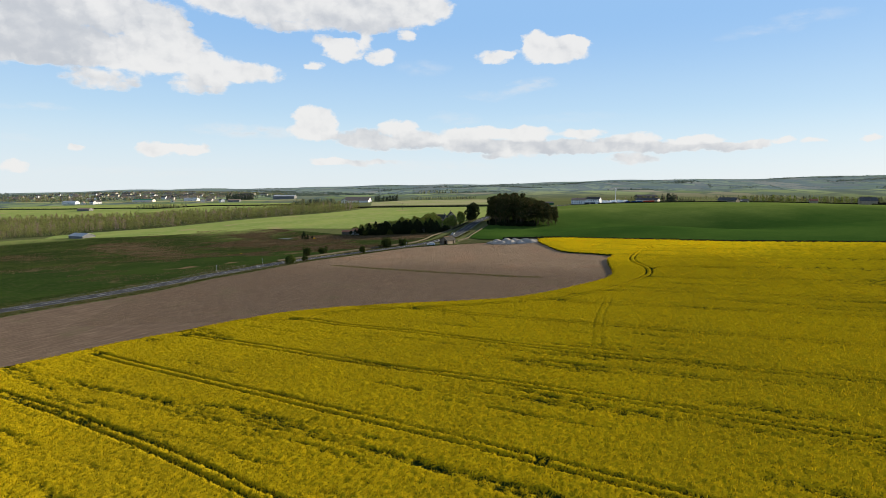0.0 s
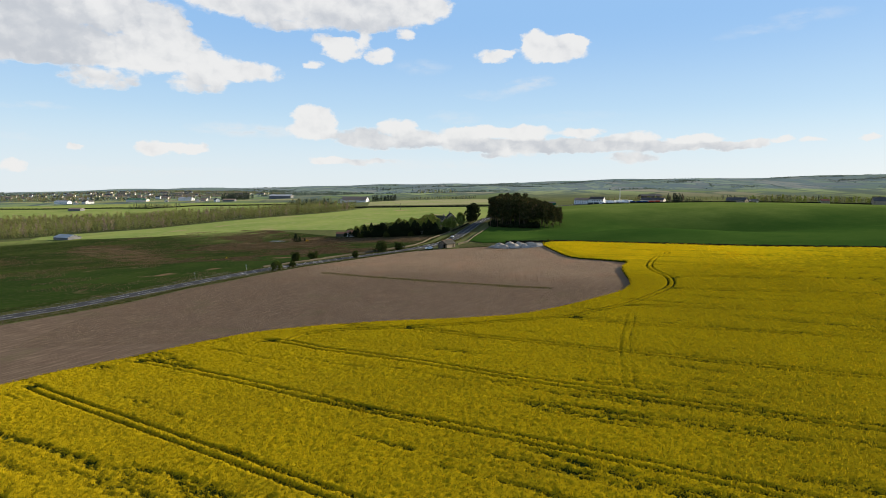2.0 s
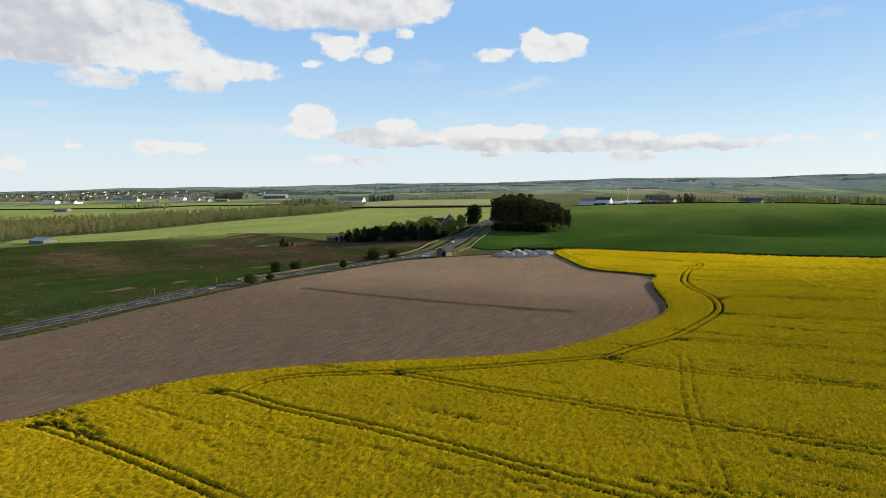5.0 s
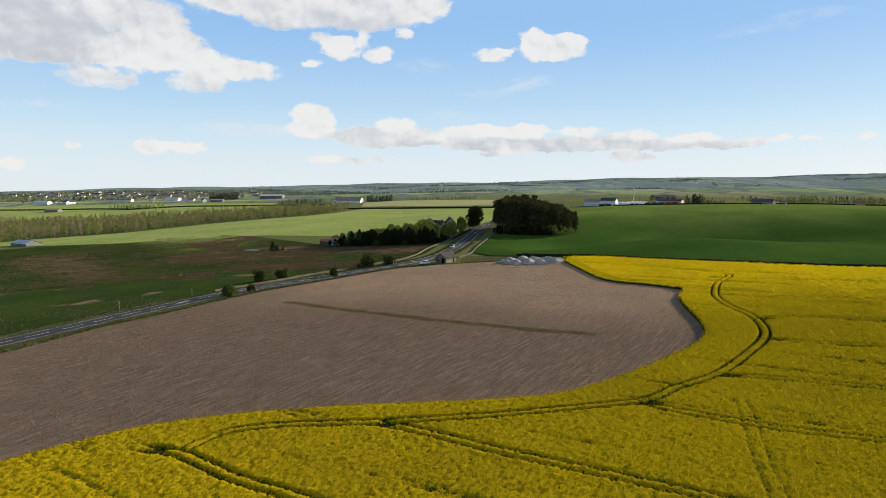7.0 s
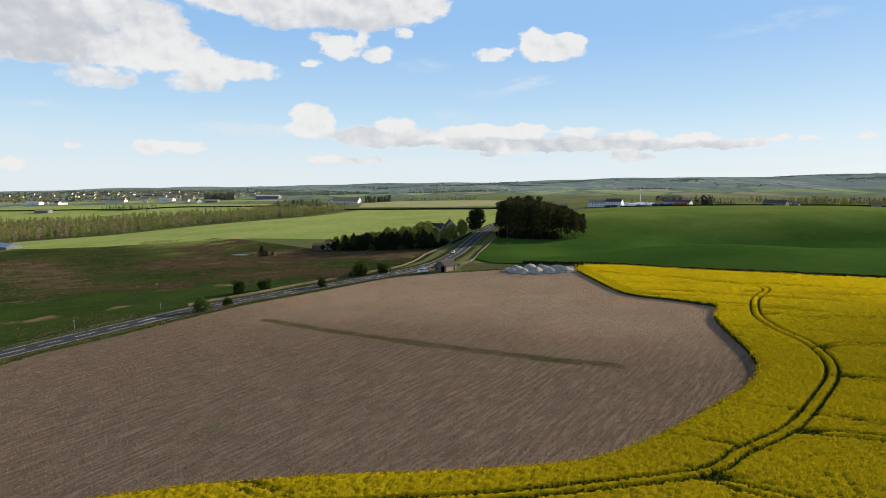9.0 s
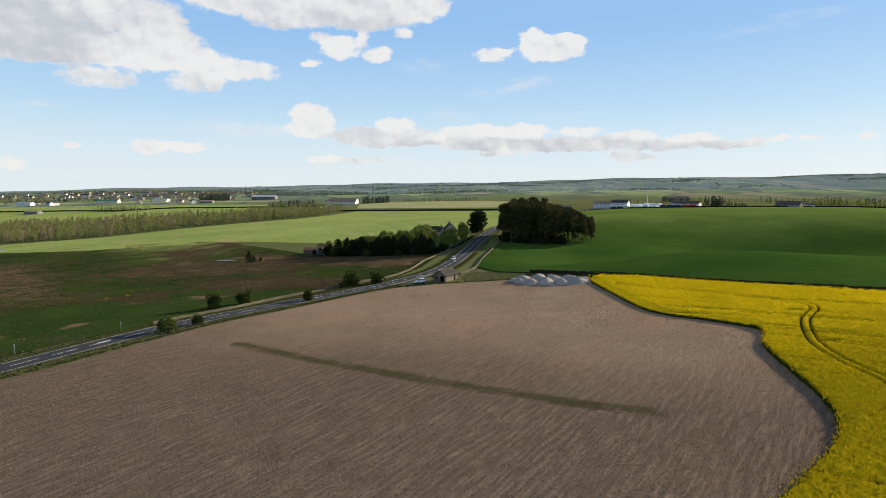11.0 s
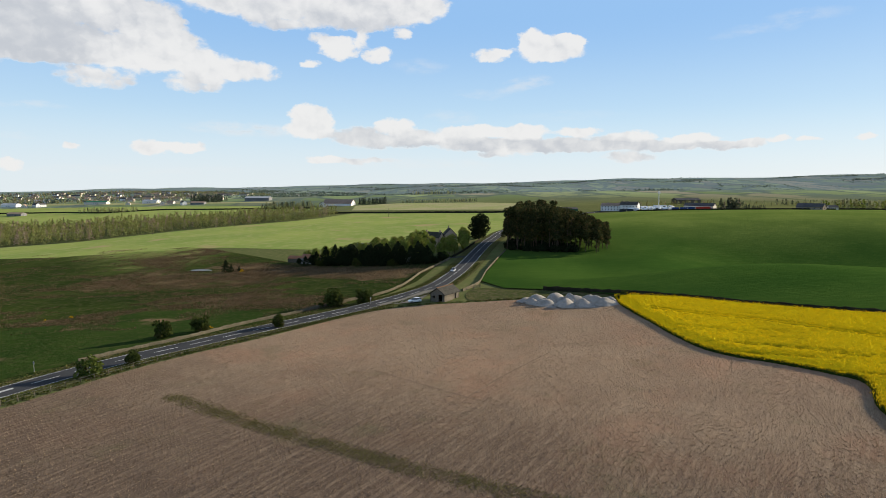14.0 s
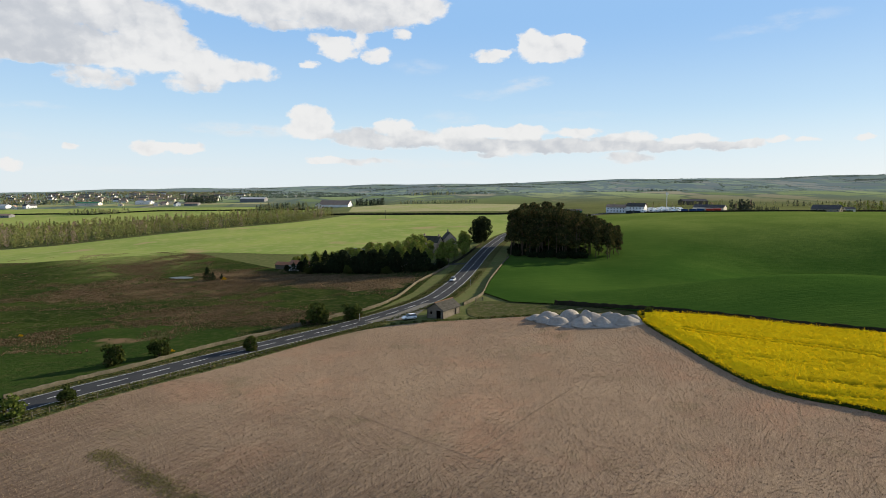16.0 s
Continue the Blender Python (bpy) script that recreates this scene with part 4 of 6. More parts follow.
# the farm's shelter belt
conifers = [(-64, 486, .72), (-58.5, 483, .85), (-53, 480, .92), (-48, 477.5, 1.0), (-43, 475.5, 1.05), (-38, 472, .98), (-33.5, 470, 1.02), (-29, 467, 1.08), (-25, 465.5, 1.0), (-21, 463.5, .95),
            (-17.5, 465, .9), (-13, 462, .95), (-9.5, 461, 1.0), (-5, 460, .9), (-51, 486, .9), (-45, 484, 1.05), (-36, 480, 1.0), (-31, 477, 1.1), (-26, 475, 1.0), (-20, 473, 1.05), (-8, 468, .9),
            (-70, 500, .6), (-61, 496, .7), (-70, 486.5, .62), (-74, 489, .5), (-66.5, 486, .7)]
plant([spruce(21, 10.4, 4.4, None, 950), spruce(22, 11.6, 4.0, None, 950), spruce(23, 9.6, 4.8, None, 950), broadleaf(24, 9.4, 4.2, spruce_leaf, "spruce_tree", 1300, 0.6)], conifers, "dark spruce in the shelter belt of the farm", "tree", "spruces of the shelter belt", 8, 0.80, 1.04)
plant([broadleaf(31, 11.8, 4.6), broadleaf(32, 10.4, 5.0), broadleaf(33, 12.2, 4.2)],
      [(-24, 492, .95), (-18, 487, .8), (-10, 484, 1.0), (2, 478, .75), (-33, 497, .95), (-14, 503, 1.0), (8, 497, .9), (14, 512, .6), (-40, 500, .7), (15, 526, .8), (-50, 498, .7), (-58, 505, .65), (-44, 505, .8), (-30, 508, .9), (-21, 512, 1.0),  (9, 487, .7), (14, 500, .85), (16, 507, .8), (-64, 512, .6), (-72, 505, .5), (-60, 491, .8), (-66, 493, .65), (-29, 483, 1.05), (-22, 480, 1.0), (6, 476, .85), (-75, 512, .5), (-8, 494, 1.1), (-3, 508, .62), (3, 510, .6), (-8, 511, .6), (7, 505, .7), (17, 520, .7), (-55, 512, .7), (-48, 515, .75), (-16, 478, .8), (-3, 472, .7), (-12, 513, .8), (-36, 512, .85), (-12, 520, .9), (14, 490, .65), (-28, 486, .8), (-38, 490, .85)],
      "fresh green broadleaf tree beside the farmhouse", "tree", "trees round the farm", 9)
plant([bush(49, 4.6, 3.6, spruce_leaf, "shrub", 1200, 0.5)], [(x, y) for x, y in scatter([(38, 484), (50, 480), (70, 477.5), (76, 479), (74, 492), (60, 500), (44, 512), (38, 500)], 5.2, 6)],
      "dark tangled undergrowth beneath the pine clump", "shrub", "undergrowth of the clump", 12, 0.7, 1.1)
plant([broadleaf(34, 9.0, 3.4, bare_twig)], [(-19, 497), (-27, 502, .8)], "brown budding tree behind the spruces", "tree", "", 4)
plant([broadleaf(35, 14.5, 9.6, spruce_leaf, "roadside_tree", 5200, 0.6, 0.05)], [(26.5, 556)], "big dark evergreen tree at the bend of the road", "tree", "", 2, 1.0, 1.0)

# bushes along the road and on the moor
plant([bush(41, 4.2, 2.4, thorn_leaf), bush(42, 3.9, 2.6, thorn_leaf), bush(43, 4.4, 2.1, thorn_leaf)],
      [(-73, 326, 1.3), (-66, 333, 1.3), (-44.5, 334.5, 1.0), (-34, 364, 1.7), (-24, 366.5, 1.35), (-68.5, 300.5, .8), (-38, 362.5, .5), (56.5, 346.5, .7)],
      "round hawthorn bush beside the road", "bush", "hawthorns by the road", 6, 0.95, 1.05)
plant([bush(47, 4.5, 3.2, spruce_leaf, "shrub", 1000, 0.42), bush(48, 3.8, 3.4, thorn_leaf, "shrub", 1000, 0.4)],
      [(-61, 481), (-56, 478.5, 1.1), (-51, 476, .9), (-46, 473.5, 1.1), (-40.5, 470.5), (-35.5, 467.5, 1.1), (-31, 464.5), (-26.5, 462.5, 1.1), (-22.5, 461), (-17.5, 461.5, .9), (-10.5, 459.5, 1.1), (-6, 458), (-1.5, 459.5, .9),
       (2, 466, .9), (3.5, 473), (-66, 488, .8)], "dense dark shrub under the shelter belt", "shrub", "shrubs of the shelter belt", 5)
plant([bush(44, 4.0, 2.7, green_leaf)], [(-73.5, 292, 1.15)], "bright green leafy bush at the field edge", "bush", "", 6)
plant([spruce(45, 7.0, 2.2, None, 420)], [(-110, 480), (-106.5, 478, .55), (-103.5, 481, .4)], "small dark conifer beside the pond", "tree", "conifers by the pond", 2)
plant([bush(46, 1.1, 1.3, gorse_leaf, "gorse_bush", 260, 0.22)], [(-101, 478), (-64.5, 337, .6), (-122, 366, .6), (-128, 362, .5)], "low gorse bush in yellow flower", "bush", "gorse bushes", 7)


def far_wood(name, outline, gap, height, mats, label, seed, keep=1.0, leaves=70, size=0.085):
    """A wood seen from far: many small trees in one mesh."""
    rng = np.random.default_rng(seed)
    vs, fs, ids = [], [], []
    n = 0
    for x, y in scatter(outline, gap, seed, keep):
        h = height * rng.uniform(0.62, 1.25)
        w = h * rng.uniform(0.17, 0.27)
        k = leaves
        u = rng.uniform(0.05, 1.0, k)
        t = rng.uniform(0, 6.283, k)
        conic = rng.uniform() < 0.6
        r = w * (1.05 - u) * 1.15 if conic else w * np.sqrt(np.maximum(0.05, 1 - (2 * u - 1.1) ** 2))
        r = r * np.sqrt(rng.uniform(0.3, 1.0, k))
        v, f = leaf_quads(np.column_stack([x + r * np.cos(t), y + r * np.sin(t), land(x, y) + u * h]), h * size, rng, 0.2)
        vs.append(v)
        fs.append(f + n)
        ids += [0 if rng.uniform() < 0.62 else (1 if rng.uniform() < 0.6 else 2)] * k
        n += len(v)
    ob = new(name, raw_mesh(name, np.concatenate(vs), np.concatenate(fs), *mats))
    ob.data.polygons.foreach_set("material_index", np.array(ids, np.int32))
    return tagged(ob, label, "woodland", "", "stuff")


larch_leaf = foliage("larch_needles", (0.15, 0.185, 0.055), (0.36, 0.37, 0.125), (0.32, 0.26, 0.11))
scrub_leaf = foliage("plantation_scrub", (0.13, 0.145, 0.055), (0.27, 0.265, 0.10), (0.33, 0.25, 0.135))
grey_twig = foliage("leafless_birch", (0.29, 0.22, 0.155), (0.42, 0.32, 0.23), (0.24, 0.19, 0.115))
far_wood("plantation", [(-640, 600), (-482, 664), (-436, 690), (-410, 716), (-335, 728), (-268, 790), (-215, 818), (-155, 858), (-135, 905), (-128, 945), (-150, 965), (-200, 985), (-265, 955), (-321, 925), (-389, 915),
                        (-445, 895), (-515, 900), (-640, 900), (-760, 860), (-760, 640)], 7.4, 10.2, [larch_leaf, scrub_leaf, grey_twig], "young mixed plantation of larch and spruce", 51, 1.0, 74, 0.07)


# ---- oilseed rape ----
def crop_material(name, island=False):
    m = bpy.data.materials.new(name)
    m.use_nodes = True
    n = Nodes(m.node_tree)
    where = n.add("ShaderNodeTexCoord").outputs["Object"]
    bloom_sun = n.add("ShaderNodeAttribute")
    bloom_sun.attribute_name = "bloom_sun"
    f = bloom_sun.outputs["Fac"]
    fleck = n.noise(n.vec("MULTIPLY", where, (1.0, 0.7, 0.5)), 6.5, 3.0, 0.75)
    wide = n.ramp(n.noise(where, 0.03, 5.0, 0.6), 0.4, 0.65)
    yellow = n.mix(wide, (0.56, 0.40, 0.008, 1), (0.48, 0.345, 0.009, 1))
    if island:
        r = n.add("ShaderNodeNewGeometry").outputs["Random Per Island"]
        yellow = n.mix(n.ramp(r, 0.05, 0.75), (0.31, 0.235, 0.008, 1), (0.57, 0.41, 0.009, 1))
    # beyond 0.85 the yellow is lifted, as painted sun on the far crop
    full = n.ramp(f, 0.85, 1.25)
    yellow = n.mix(full, yellow, n.vec("MULTIPLY", yellow, (1.7, 1.65, 1.4)))
    green = n.mix(n.ramp(fleck, 0.4, 0.7), (0.022, 0.040, 0.008, 1), (0.055, 0.082, 0.014, 1))
    f = n.ramp(n.math("ADD", f, n.math("MULTIPLY_ADD", fleck, 2.4, -1.2)), 0.28, 0.62)
    colour = n.mix(f, green, yellow)
    rise = n.add("ShaderNodeBump", {"Strength": 0.8, "Distance": 0.12, "Height": n.noise(where, 7.0, 4.0, 0.75)})
    shade = n.add("ShaderNodeBsdfDiffuse", {"Color": colour, "Roughness": 0.7, "Normal": rise.outputs[0]})
    glow = n.add("ShaderNodeBsdfTranslucent", {"Color": colour})
    both = n.add("ShaderNodeMixShader", {0: 0.25, 1: shade.outputs[0], 2: glow.outputs[0]})
    n.add("ShaderNodeOutputMaterial", {"Surface": both.outputs[0]})
    return m


# centre lines of the sprayer's wheel tracks
TRACKS = [
    [(-125, 141), (-105, 128), (-86, 115), (-68, 103.5), (-50.5, 90.5), (-37, 80), (-20, 66), (0, 52)],
    [(-83.5, 143.5), (-79, 140), (-57.3, 124.5), (-41, 112.3), (-27.6, 102), (-16, 93), (0, 81), (11.5, 72), (30, 58)],
    [(-70, 158), (-63, 154.8), (-48, 145), (-34.7, 135.5), (-22, 126), (-9, 116), (1.5, 109), (20, 96.5), (34, 86.5), (54, 73), (80, 56)],
    [(-44, 169.3), (-37.8, 167), (-27.4, 158.8), (-19, 153.5), (-8, 146), (2, 138.4), (14, 129), (25, 121), (34, 114.5), (50, 104.5), (70, 93), (100, 75)],
    [(-9.9, 174.2), (-1.4, 168.8), (9.5, 161), (22.5, 152.5), (38, 142), (60, 127), (90, 109), (130, 86)],
    [(33.6, 178.5), (35, 175), (43.4, 168.2), (49, 164.5), (60, 159), (74, 151.5), (84, 145), (101, 136), (140, 113), (190, 86)],
    [(50.5, 189.6), (56, 187.5), (62, 185), (80, 175), (110, 158), (150, 135)],
    [(70.5, 212.5), (74, 209), (80, 206), (95, 199), (130, 181), (180, 155)],
    [(77, 226.5), (83, 228.5), (92, 226), (110, 218), (140, 203), (190, 178)],
    [(82, 257), (89, 250), (97, 249), (110, 244), (140, 229), (190, 205)],
    [(89, 283), (100, 277), (120, 268), (150, 253), (200, 230)],
    [(58.5, 330), (65, 322), (80, 308), (94, 292), (97, 284), (88, 272.5), (80, 256), (77.5, 243), (77.5, 229), (72.5, 214.5), (61, 200.5), (50.5, 190), (40.5, 183.6), (34.8, 179), (27, 177),
     (7.4, 174.6), (-10, 174.2), (-25, 175), (-33.5, 173.5), (-37.5, 168.5)],
    [(48.5, 177), (46, 169), (42, 158.5), (39.4, 151), (35, 135.6), (32, 124), (29.5, 112)],
    [(-37.8, 167), (-44, 169), (-52, 173.3), (-64, 164.5), (-75, 154.5), (-83, 144), (-93, 134), (-110, 117)],
]
HEADLAND = 11
for way in TRACKS[:11]:
    # the tracks run on across the field
    (ax, ay), (bx, by) = way[-2:]
    k = 200 / math.hypot(bx - ax, by - ay)
    way.append((bx + (bx - ax) * k, by + (by - ay) * k))
TRACK_SOFT = (12, 13)   # faint tracks, half grown over


LATTICE = np.random.default_rng(404).uniform(-1, 1, (256, 256))


def grain(x, y, octaves=4, rough=0.55):
    """Smooth uneven values between about -1 and 1."""
    total, size = np.zeros(x.shape), 1.0
    for k in range(octaves):
        px, py = x * 2 ** k + 37.3 * k, y * 2 ** k + 11.9 * k
        ix, iy = np.floor(px).astype(int), np.floor(py).astype(int)
        u, v = px - ix, py - iy
        u, v = u * u * (3 - 2 * u), v * v * (3 - 2 * v)
        a, b, c, d = (LATTICE[(ix + i) & 255, (iy + j) & 255] for i, j in ((0, 0), (1, 0), (0, 1), (1, 1)))
        total += size * ((a * (1 - u) + b * u) * (1 - v) + (c * (1 - u) + d * u) * v)
        size *= rough
    return total


def crop_height(x, y, rng):
    """Height of the canopy over the ground, and how much of it is in flower, raised where sun is painted in."""
    cut = np.zeros(x.shape)
    closing = np.clip(0.80 + 0.55 * grain(x * 0.11, y * 0.11, 3), 0.30, 1.0)
    for i, t in enumerate(TRACKS):
        line = spline(t, 1.5)
        for side in (-0.95, 0.95):
            d = away(x, y, shifted(line, side))
            k = 0.20 if i in TRACK_SOFT else 1.0
            wide = 0.50 if i == HEADLAND else 0.40
            edge = k * (1 - smooth(0.08, wide, d))
            cut = np.maximum(cut, edge if i == HEADLAND else edge * closing)
        if i not in TRACK_SOFT and i != HEADLAND:
            # where the sprayer turned in, the crop is flattened
            cut = np.maximum(cut, 0.6 * (1 - smooth(0.3, 1.0, np.hypot((x - line[2, 0]) / 3.2, (y - line[2, 1]) / 1.3))))
    along, across = (x * 0.83 - y * 0.56), (x * 0.56 + y * 0.83)
    thin = smooth(0.25, 1.2, grain(along * 0.026, across * 0.34, 5, 0.62) + 0.45 * grain(along * 0.009, across * 0.03, 2))
    patchy = smooth(-0.2, 0.6, grain(along * 0.8, across * 2.2, 3))
    cut = np.clip(cut * rng.uniform(0.8, 1.1, x.shape) + 0.6 * thin * (0.2 + 0.8 * patchy), 0, 1)
    h = 1.22 * (1 - 0.74 * cut) + rng.normal(0, 0.10, x.shape) * (1 - 0.5 * cut)
    # the far headland is made short at its rim, to narrow its shadow
    rim = away(x, y, CROP_EDGE)
    h = h * np.where(y > 272, 0.58 + 0.42 * smooth(0, 4, rim), 0.85 + 0.15 * smooth(0, 1.5, rim))
    # the rise along y stands in for sunlight on the far end
    bloom_sun = np.clip(0.74 + 0.56 * smooth(200, 300, y) - 1.15 * cut + rng.normal(0, 0.09, x.shape), 0, 1.3)
    return h, bloom_sun


def close_by(x, y, rim=0.0):
    """The part of the crop that is passed near enough for a fine net."""
    return (np.abs(x) < 0.78 * y + 8 - rim) & (x > -114 + rim) & (x < 112 - rim) & (y > 56 + rim)


def crop_net(x0, x1, y0, y1, step, rng, fine):
    gx, gy = np.meshgrid(np.arange(x0, x1 + step, step), np.arange(y0, y1 + step, step))
    ny, nx = gx.shape
    px, py = gx.ravel(), gy.ravel()
    ok = inside(px, py, CROP)
    ok &= close_by(px, py) if fine else ~close_by(px, py, 1.4)
    i = (np.arange(ny - 1)[:, None] * nx + np.arange(nx - 1)[None, :]).ravel()
    quad = np.stack([i, i + 1, i + 1 + nx, i + nx], 1)
    quad = quad[ok[quad].all(1)]
    used, quad = np.unique(quad, return_inverse=True)
    quad = quad.reshape(-1, 4)
    px = px[used] + rng.uniform(-0.33, 0.33, len(used)) * step
    py = py[used] + rng.uniform(-0.33, 0.33, len(used)) * step
    h, bloom_sun = crop_height(px, py, rng)
    return np.column_stack([px, py, land(px, py) + h]), quad, bloom_sun


def with_bloom(name, v, f, bloom_sun, mat):
    me = raw_mesh(name, v, f, mat)
    a = me.attributes.new("bloom_sun", "FLOAT", "POINT")
    a.data.foreach_set("value", np.ascontiguousarray(bloom_sun, np.float32))
    return me


def build_crop():
    rng = np.random.default_rng(77)
    mat = crop_material("rape_canopy")
    crop = tagged(new("rape_crop"), "dense oilseed rape crop in full yellow flower", "crop", "", "stuff")
    v, f, b = crop_net(-114, 112, 56, 346, 0.31, rng, True)
    part("canopy", with_bloom("canopy", v, f, b, mat), None, crop)
    v, f, b = crop_net(-235, 300, -29, 348, 1.1, rng, False)
    v[:, 2] += rng.normal(0, 0.10, len(v))
    # less flower stands in for the shade of heads missing here
    b = np.clip(b - 0.14 * (1 - smooth(110, 170, v[:, 1])), 0, 1.3)
    part("outer_canopy", with_bloom("outer_canopy", v, f, b, mat), None, crop)
    # stems along the crop's open edges
    edge = np.vstack([CROP_EDGE, CROP_BACK[1:6]])
    edge = spline(edge, 0.5)
    n = len(edge)
    t = np.gradient(edge, axis=0)
    t /= np.linalg.norm(t, axis=1)[:, None]
    out = np.stack([-t[:, 1], t[:, 0]], 1)
    rows, blooms = [], []
    for h, o, bl in ((-0.1, 0.25, 0.0), (0.35, 0.30, 0.0), (0.75, 0.18, 0.12), (1.05, 0.0, 0.45), (1.22, -0.4, 0.8)):
        p = edge + out * (o + rng.normal(0, 0.12, n))[:, None]
        low = np.where(edge[:, 1] > 272, 0.66, 0.9)
        rows.append(np.column_stack([p, land(p[:, 0], p[:, 1]) + h * low + rng.normal(0, 0.07, n)]))
        blooms.append(np.clip(bl + rng.normal(0, 0.12, n), 0, 1))
    quads = []
    for r in range(4):
        i = np.arange(n - 1) + r * n
        quads.append(np.stack([i, i + 1, i + 1 + n, i + n], 1))
    part("stems", with_bloom("stems", np.concatenate(rows), np.concatenate(quads), np.concatenate(blooms), mat), None, crop)
    # single flowering heads over the canopy
    heads = []
    for x0, x1, y0, y1, density in ((-114, 112, 58, 130, 11.0), (-114, 125, 130, 215, 8.0), (20, 125, 215, 346, 7.0), (112, 270, 130, 346, 3.2)):
        m = int((x1 - x0) * (y1 - y0) * density)
        px, py = rng.uniform(x0, x1, m), rng.uniform(y0, y1, m)
        k = (np.abs(px) < 0.78 * py + 8) & inside(px, py, CROP)
        heads.append(np.column_stack([px[k], py[k]]))
    extra = edge[rng.integers(0, n, 9000)] + rng.normal(0, 0.35, (9000, 2))
    p = np.concatenate(heads + [extra])
    h, b = crop_height(p[:, 0], p[:, 1], rng)
    m = len(p)
    turn = rng.uniform(0, 6.283, m)
    w, tall = rng.uniform(0.025, 0.062, m), rng.uniform(0.26, 0.56, m)
    lean = rng.normal((0.10, 0.03), 0.08, (m, 2))
    z = land(p[:, 0], p[:, 1]) + h - 0.20
    side = np.column_stack([np.cos(turn) * w, np.sin(turn) * w])
    low = np.column_stack([p, z])
    top = np.column_stack([p + lean, z + tall])
    a = np.column_stack([p + lean * 0.6 + side, z + tall * 0.6])
    c = np.column_stack([p + lean * 0.6 - side, z + tall * 0.6])
    v = np.stack([low, a, top, c], 1).reshape(-1, 3)
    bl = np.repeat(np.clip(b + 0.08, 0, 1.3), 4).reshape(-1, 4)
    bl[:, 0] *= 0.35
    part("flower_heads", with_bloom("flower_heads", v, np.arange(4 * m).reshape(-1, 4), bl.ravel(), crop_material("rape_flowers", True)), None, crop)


build_crop()


# ---- stubble details ----
def build_stubble():
    rng = np.random.default_rng(5)
    poly = np.vstack([STUBBLE_EDGE, CROP_EDGE[::-1]])
    m = 330000
    px, py = rng.uniform(-110, 80, m), rng.uniform(175, 358, m)
    k = inside(px, py, poly)
    px, py = px[k], py[k]
    m = len(px)
    t = rng.uniform(0, 6.283, m)
    s = rng.uniform(0.03, 0.11, m)
    z = land(px, py) + 0.05
    a = np.column_stack([px + s * np.cos(t), py + s * np.sin(t), z])
    b = np.column_stack([px - s * np.cos(t), py - s * np.sin(t), z])
    c = np.column_stack([px + rng.normal(0, 0.05, m), py + rng.normal(0, 0.05, m), z + rng.uniform(0.07, 0.22, m)])
    v = np.stack([a, b, c], 1).reshape(-1, 3)
    straw = foliage("straw_and_clods", (0.13, 0.092, 0.064), (0.36, 0.27, 0.18), (0.24, 0.17, 0.115))
    tagged(new("stubble", raw_mesh("stubble", v, np.arange(3 * m).reshape(-1, 3), straw)), "short pale straw stubble and clods on bare soil", "stubble", "", "stuff")
    rut_mat = material("rut_soil", [(0.15, 0.105, 0.074), (0.19, 0.135, 0.094), (0.30, 0.215, 0.145)], (0.2, 2.0), bump=0.6, bump_scale=3.0, distance=0.1)
    for track in ([(5.7, 269.6), (11, 277.5), (17, 285.8), (26, 297)], [(-12.2, 287.8), (-2, 277.5), (7, 269), (15.4, 261.9)]):
        rut = new("wheel_rut", raw_mesh("wheel_rut", *ribbon(spline(track, 0.8), -0.16, 0.16, 0.085), rut_mat))
        tagged(rut, "shallow wheel rut in the stubble", "rut", "", "structure")
    # overgrown strip across the stubble
    line = spline([(-49.5, 276.5), (-29, 261), (-17, 253), (-6.8, 246.5), (2.7, 240.7), (15, 234), (26, 228.3), (36.5, 224.4)], 1.0)
    m = 24000
    p = line[rng.integers(0, len(line), m)] + rng.uniform(-1.6, 1.6, (m, 2)) + rng.normal(0, 0.25, (m, 2))
    ragged = np.array([noise.fractal(Vector((a * 0.18, b * 0.18, 4.4)), 1.0, 2.0, 4) for a, b in p])
    p = p[ragged > rng.uniform(-0.9, 0.4, m)]
    m = len(p)
    v, f = leaf_quads(np.column_stack([p, land(p[:, 0], p[:, 1]) + rng.uniform(0.05, 0.10, m)]), 0.14, rng, 0.75)
    weed = foliage("strip_weeds", (0.15, 0.132, 0.052), (0.23, 0.195, 0.082), (0.27, 0.205, 0.115))
    tagged(new("weed_strip", raw_mesh("weed_strip", v, f, weed)), "narrow greenish strip of weeds across the stubble", "weeds", "", "stuff")


build_stubble()


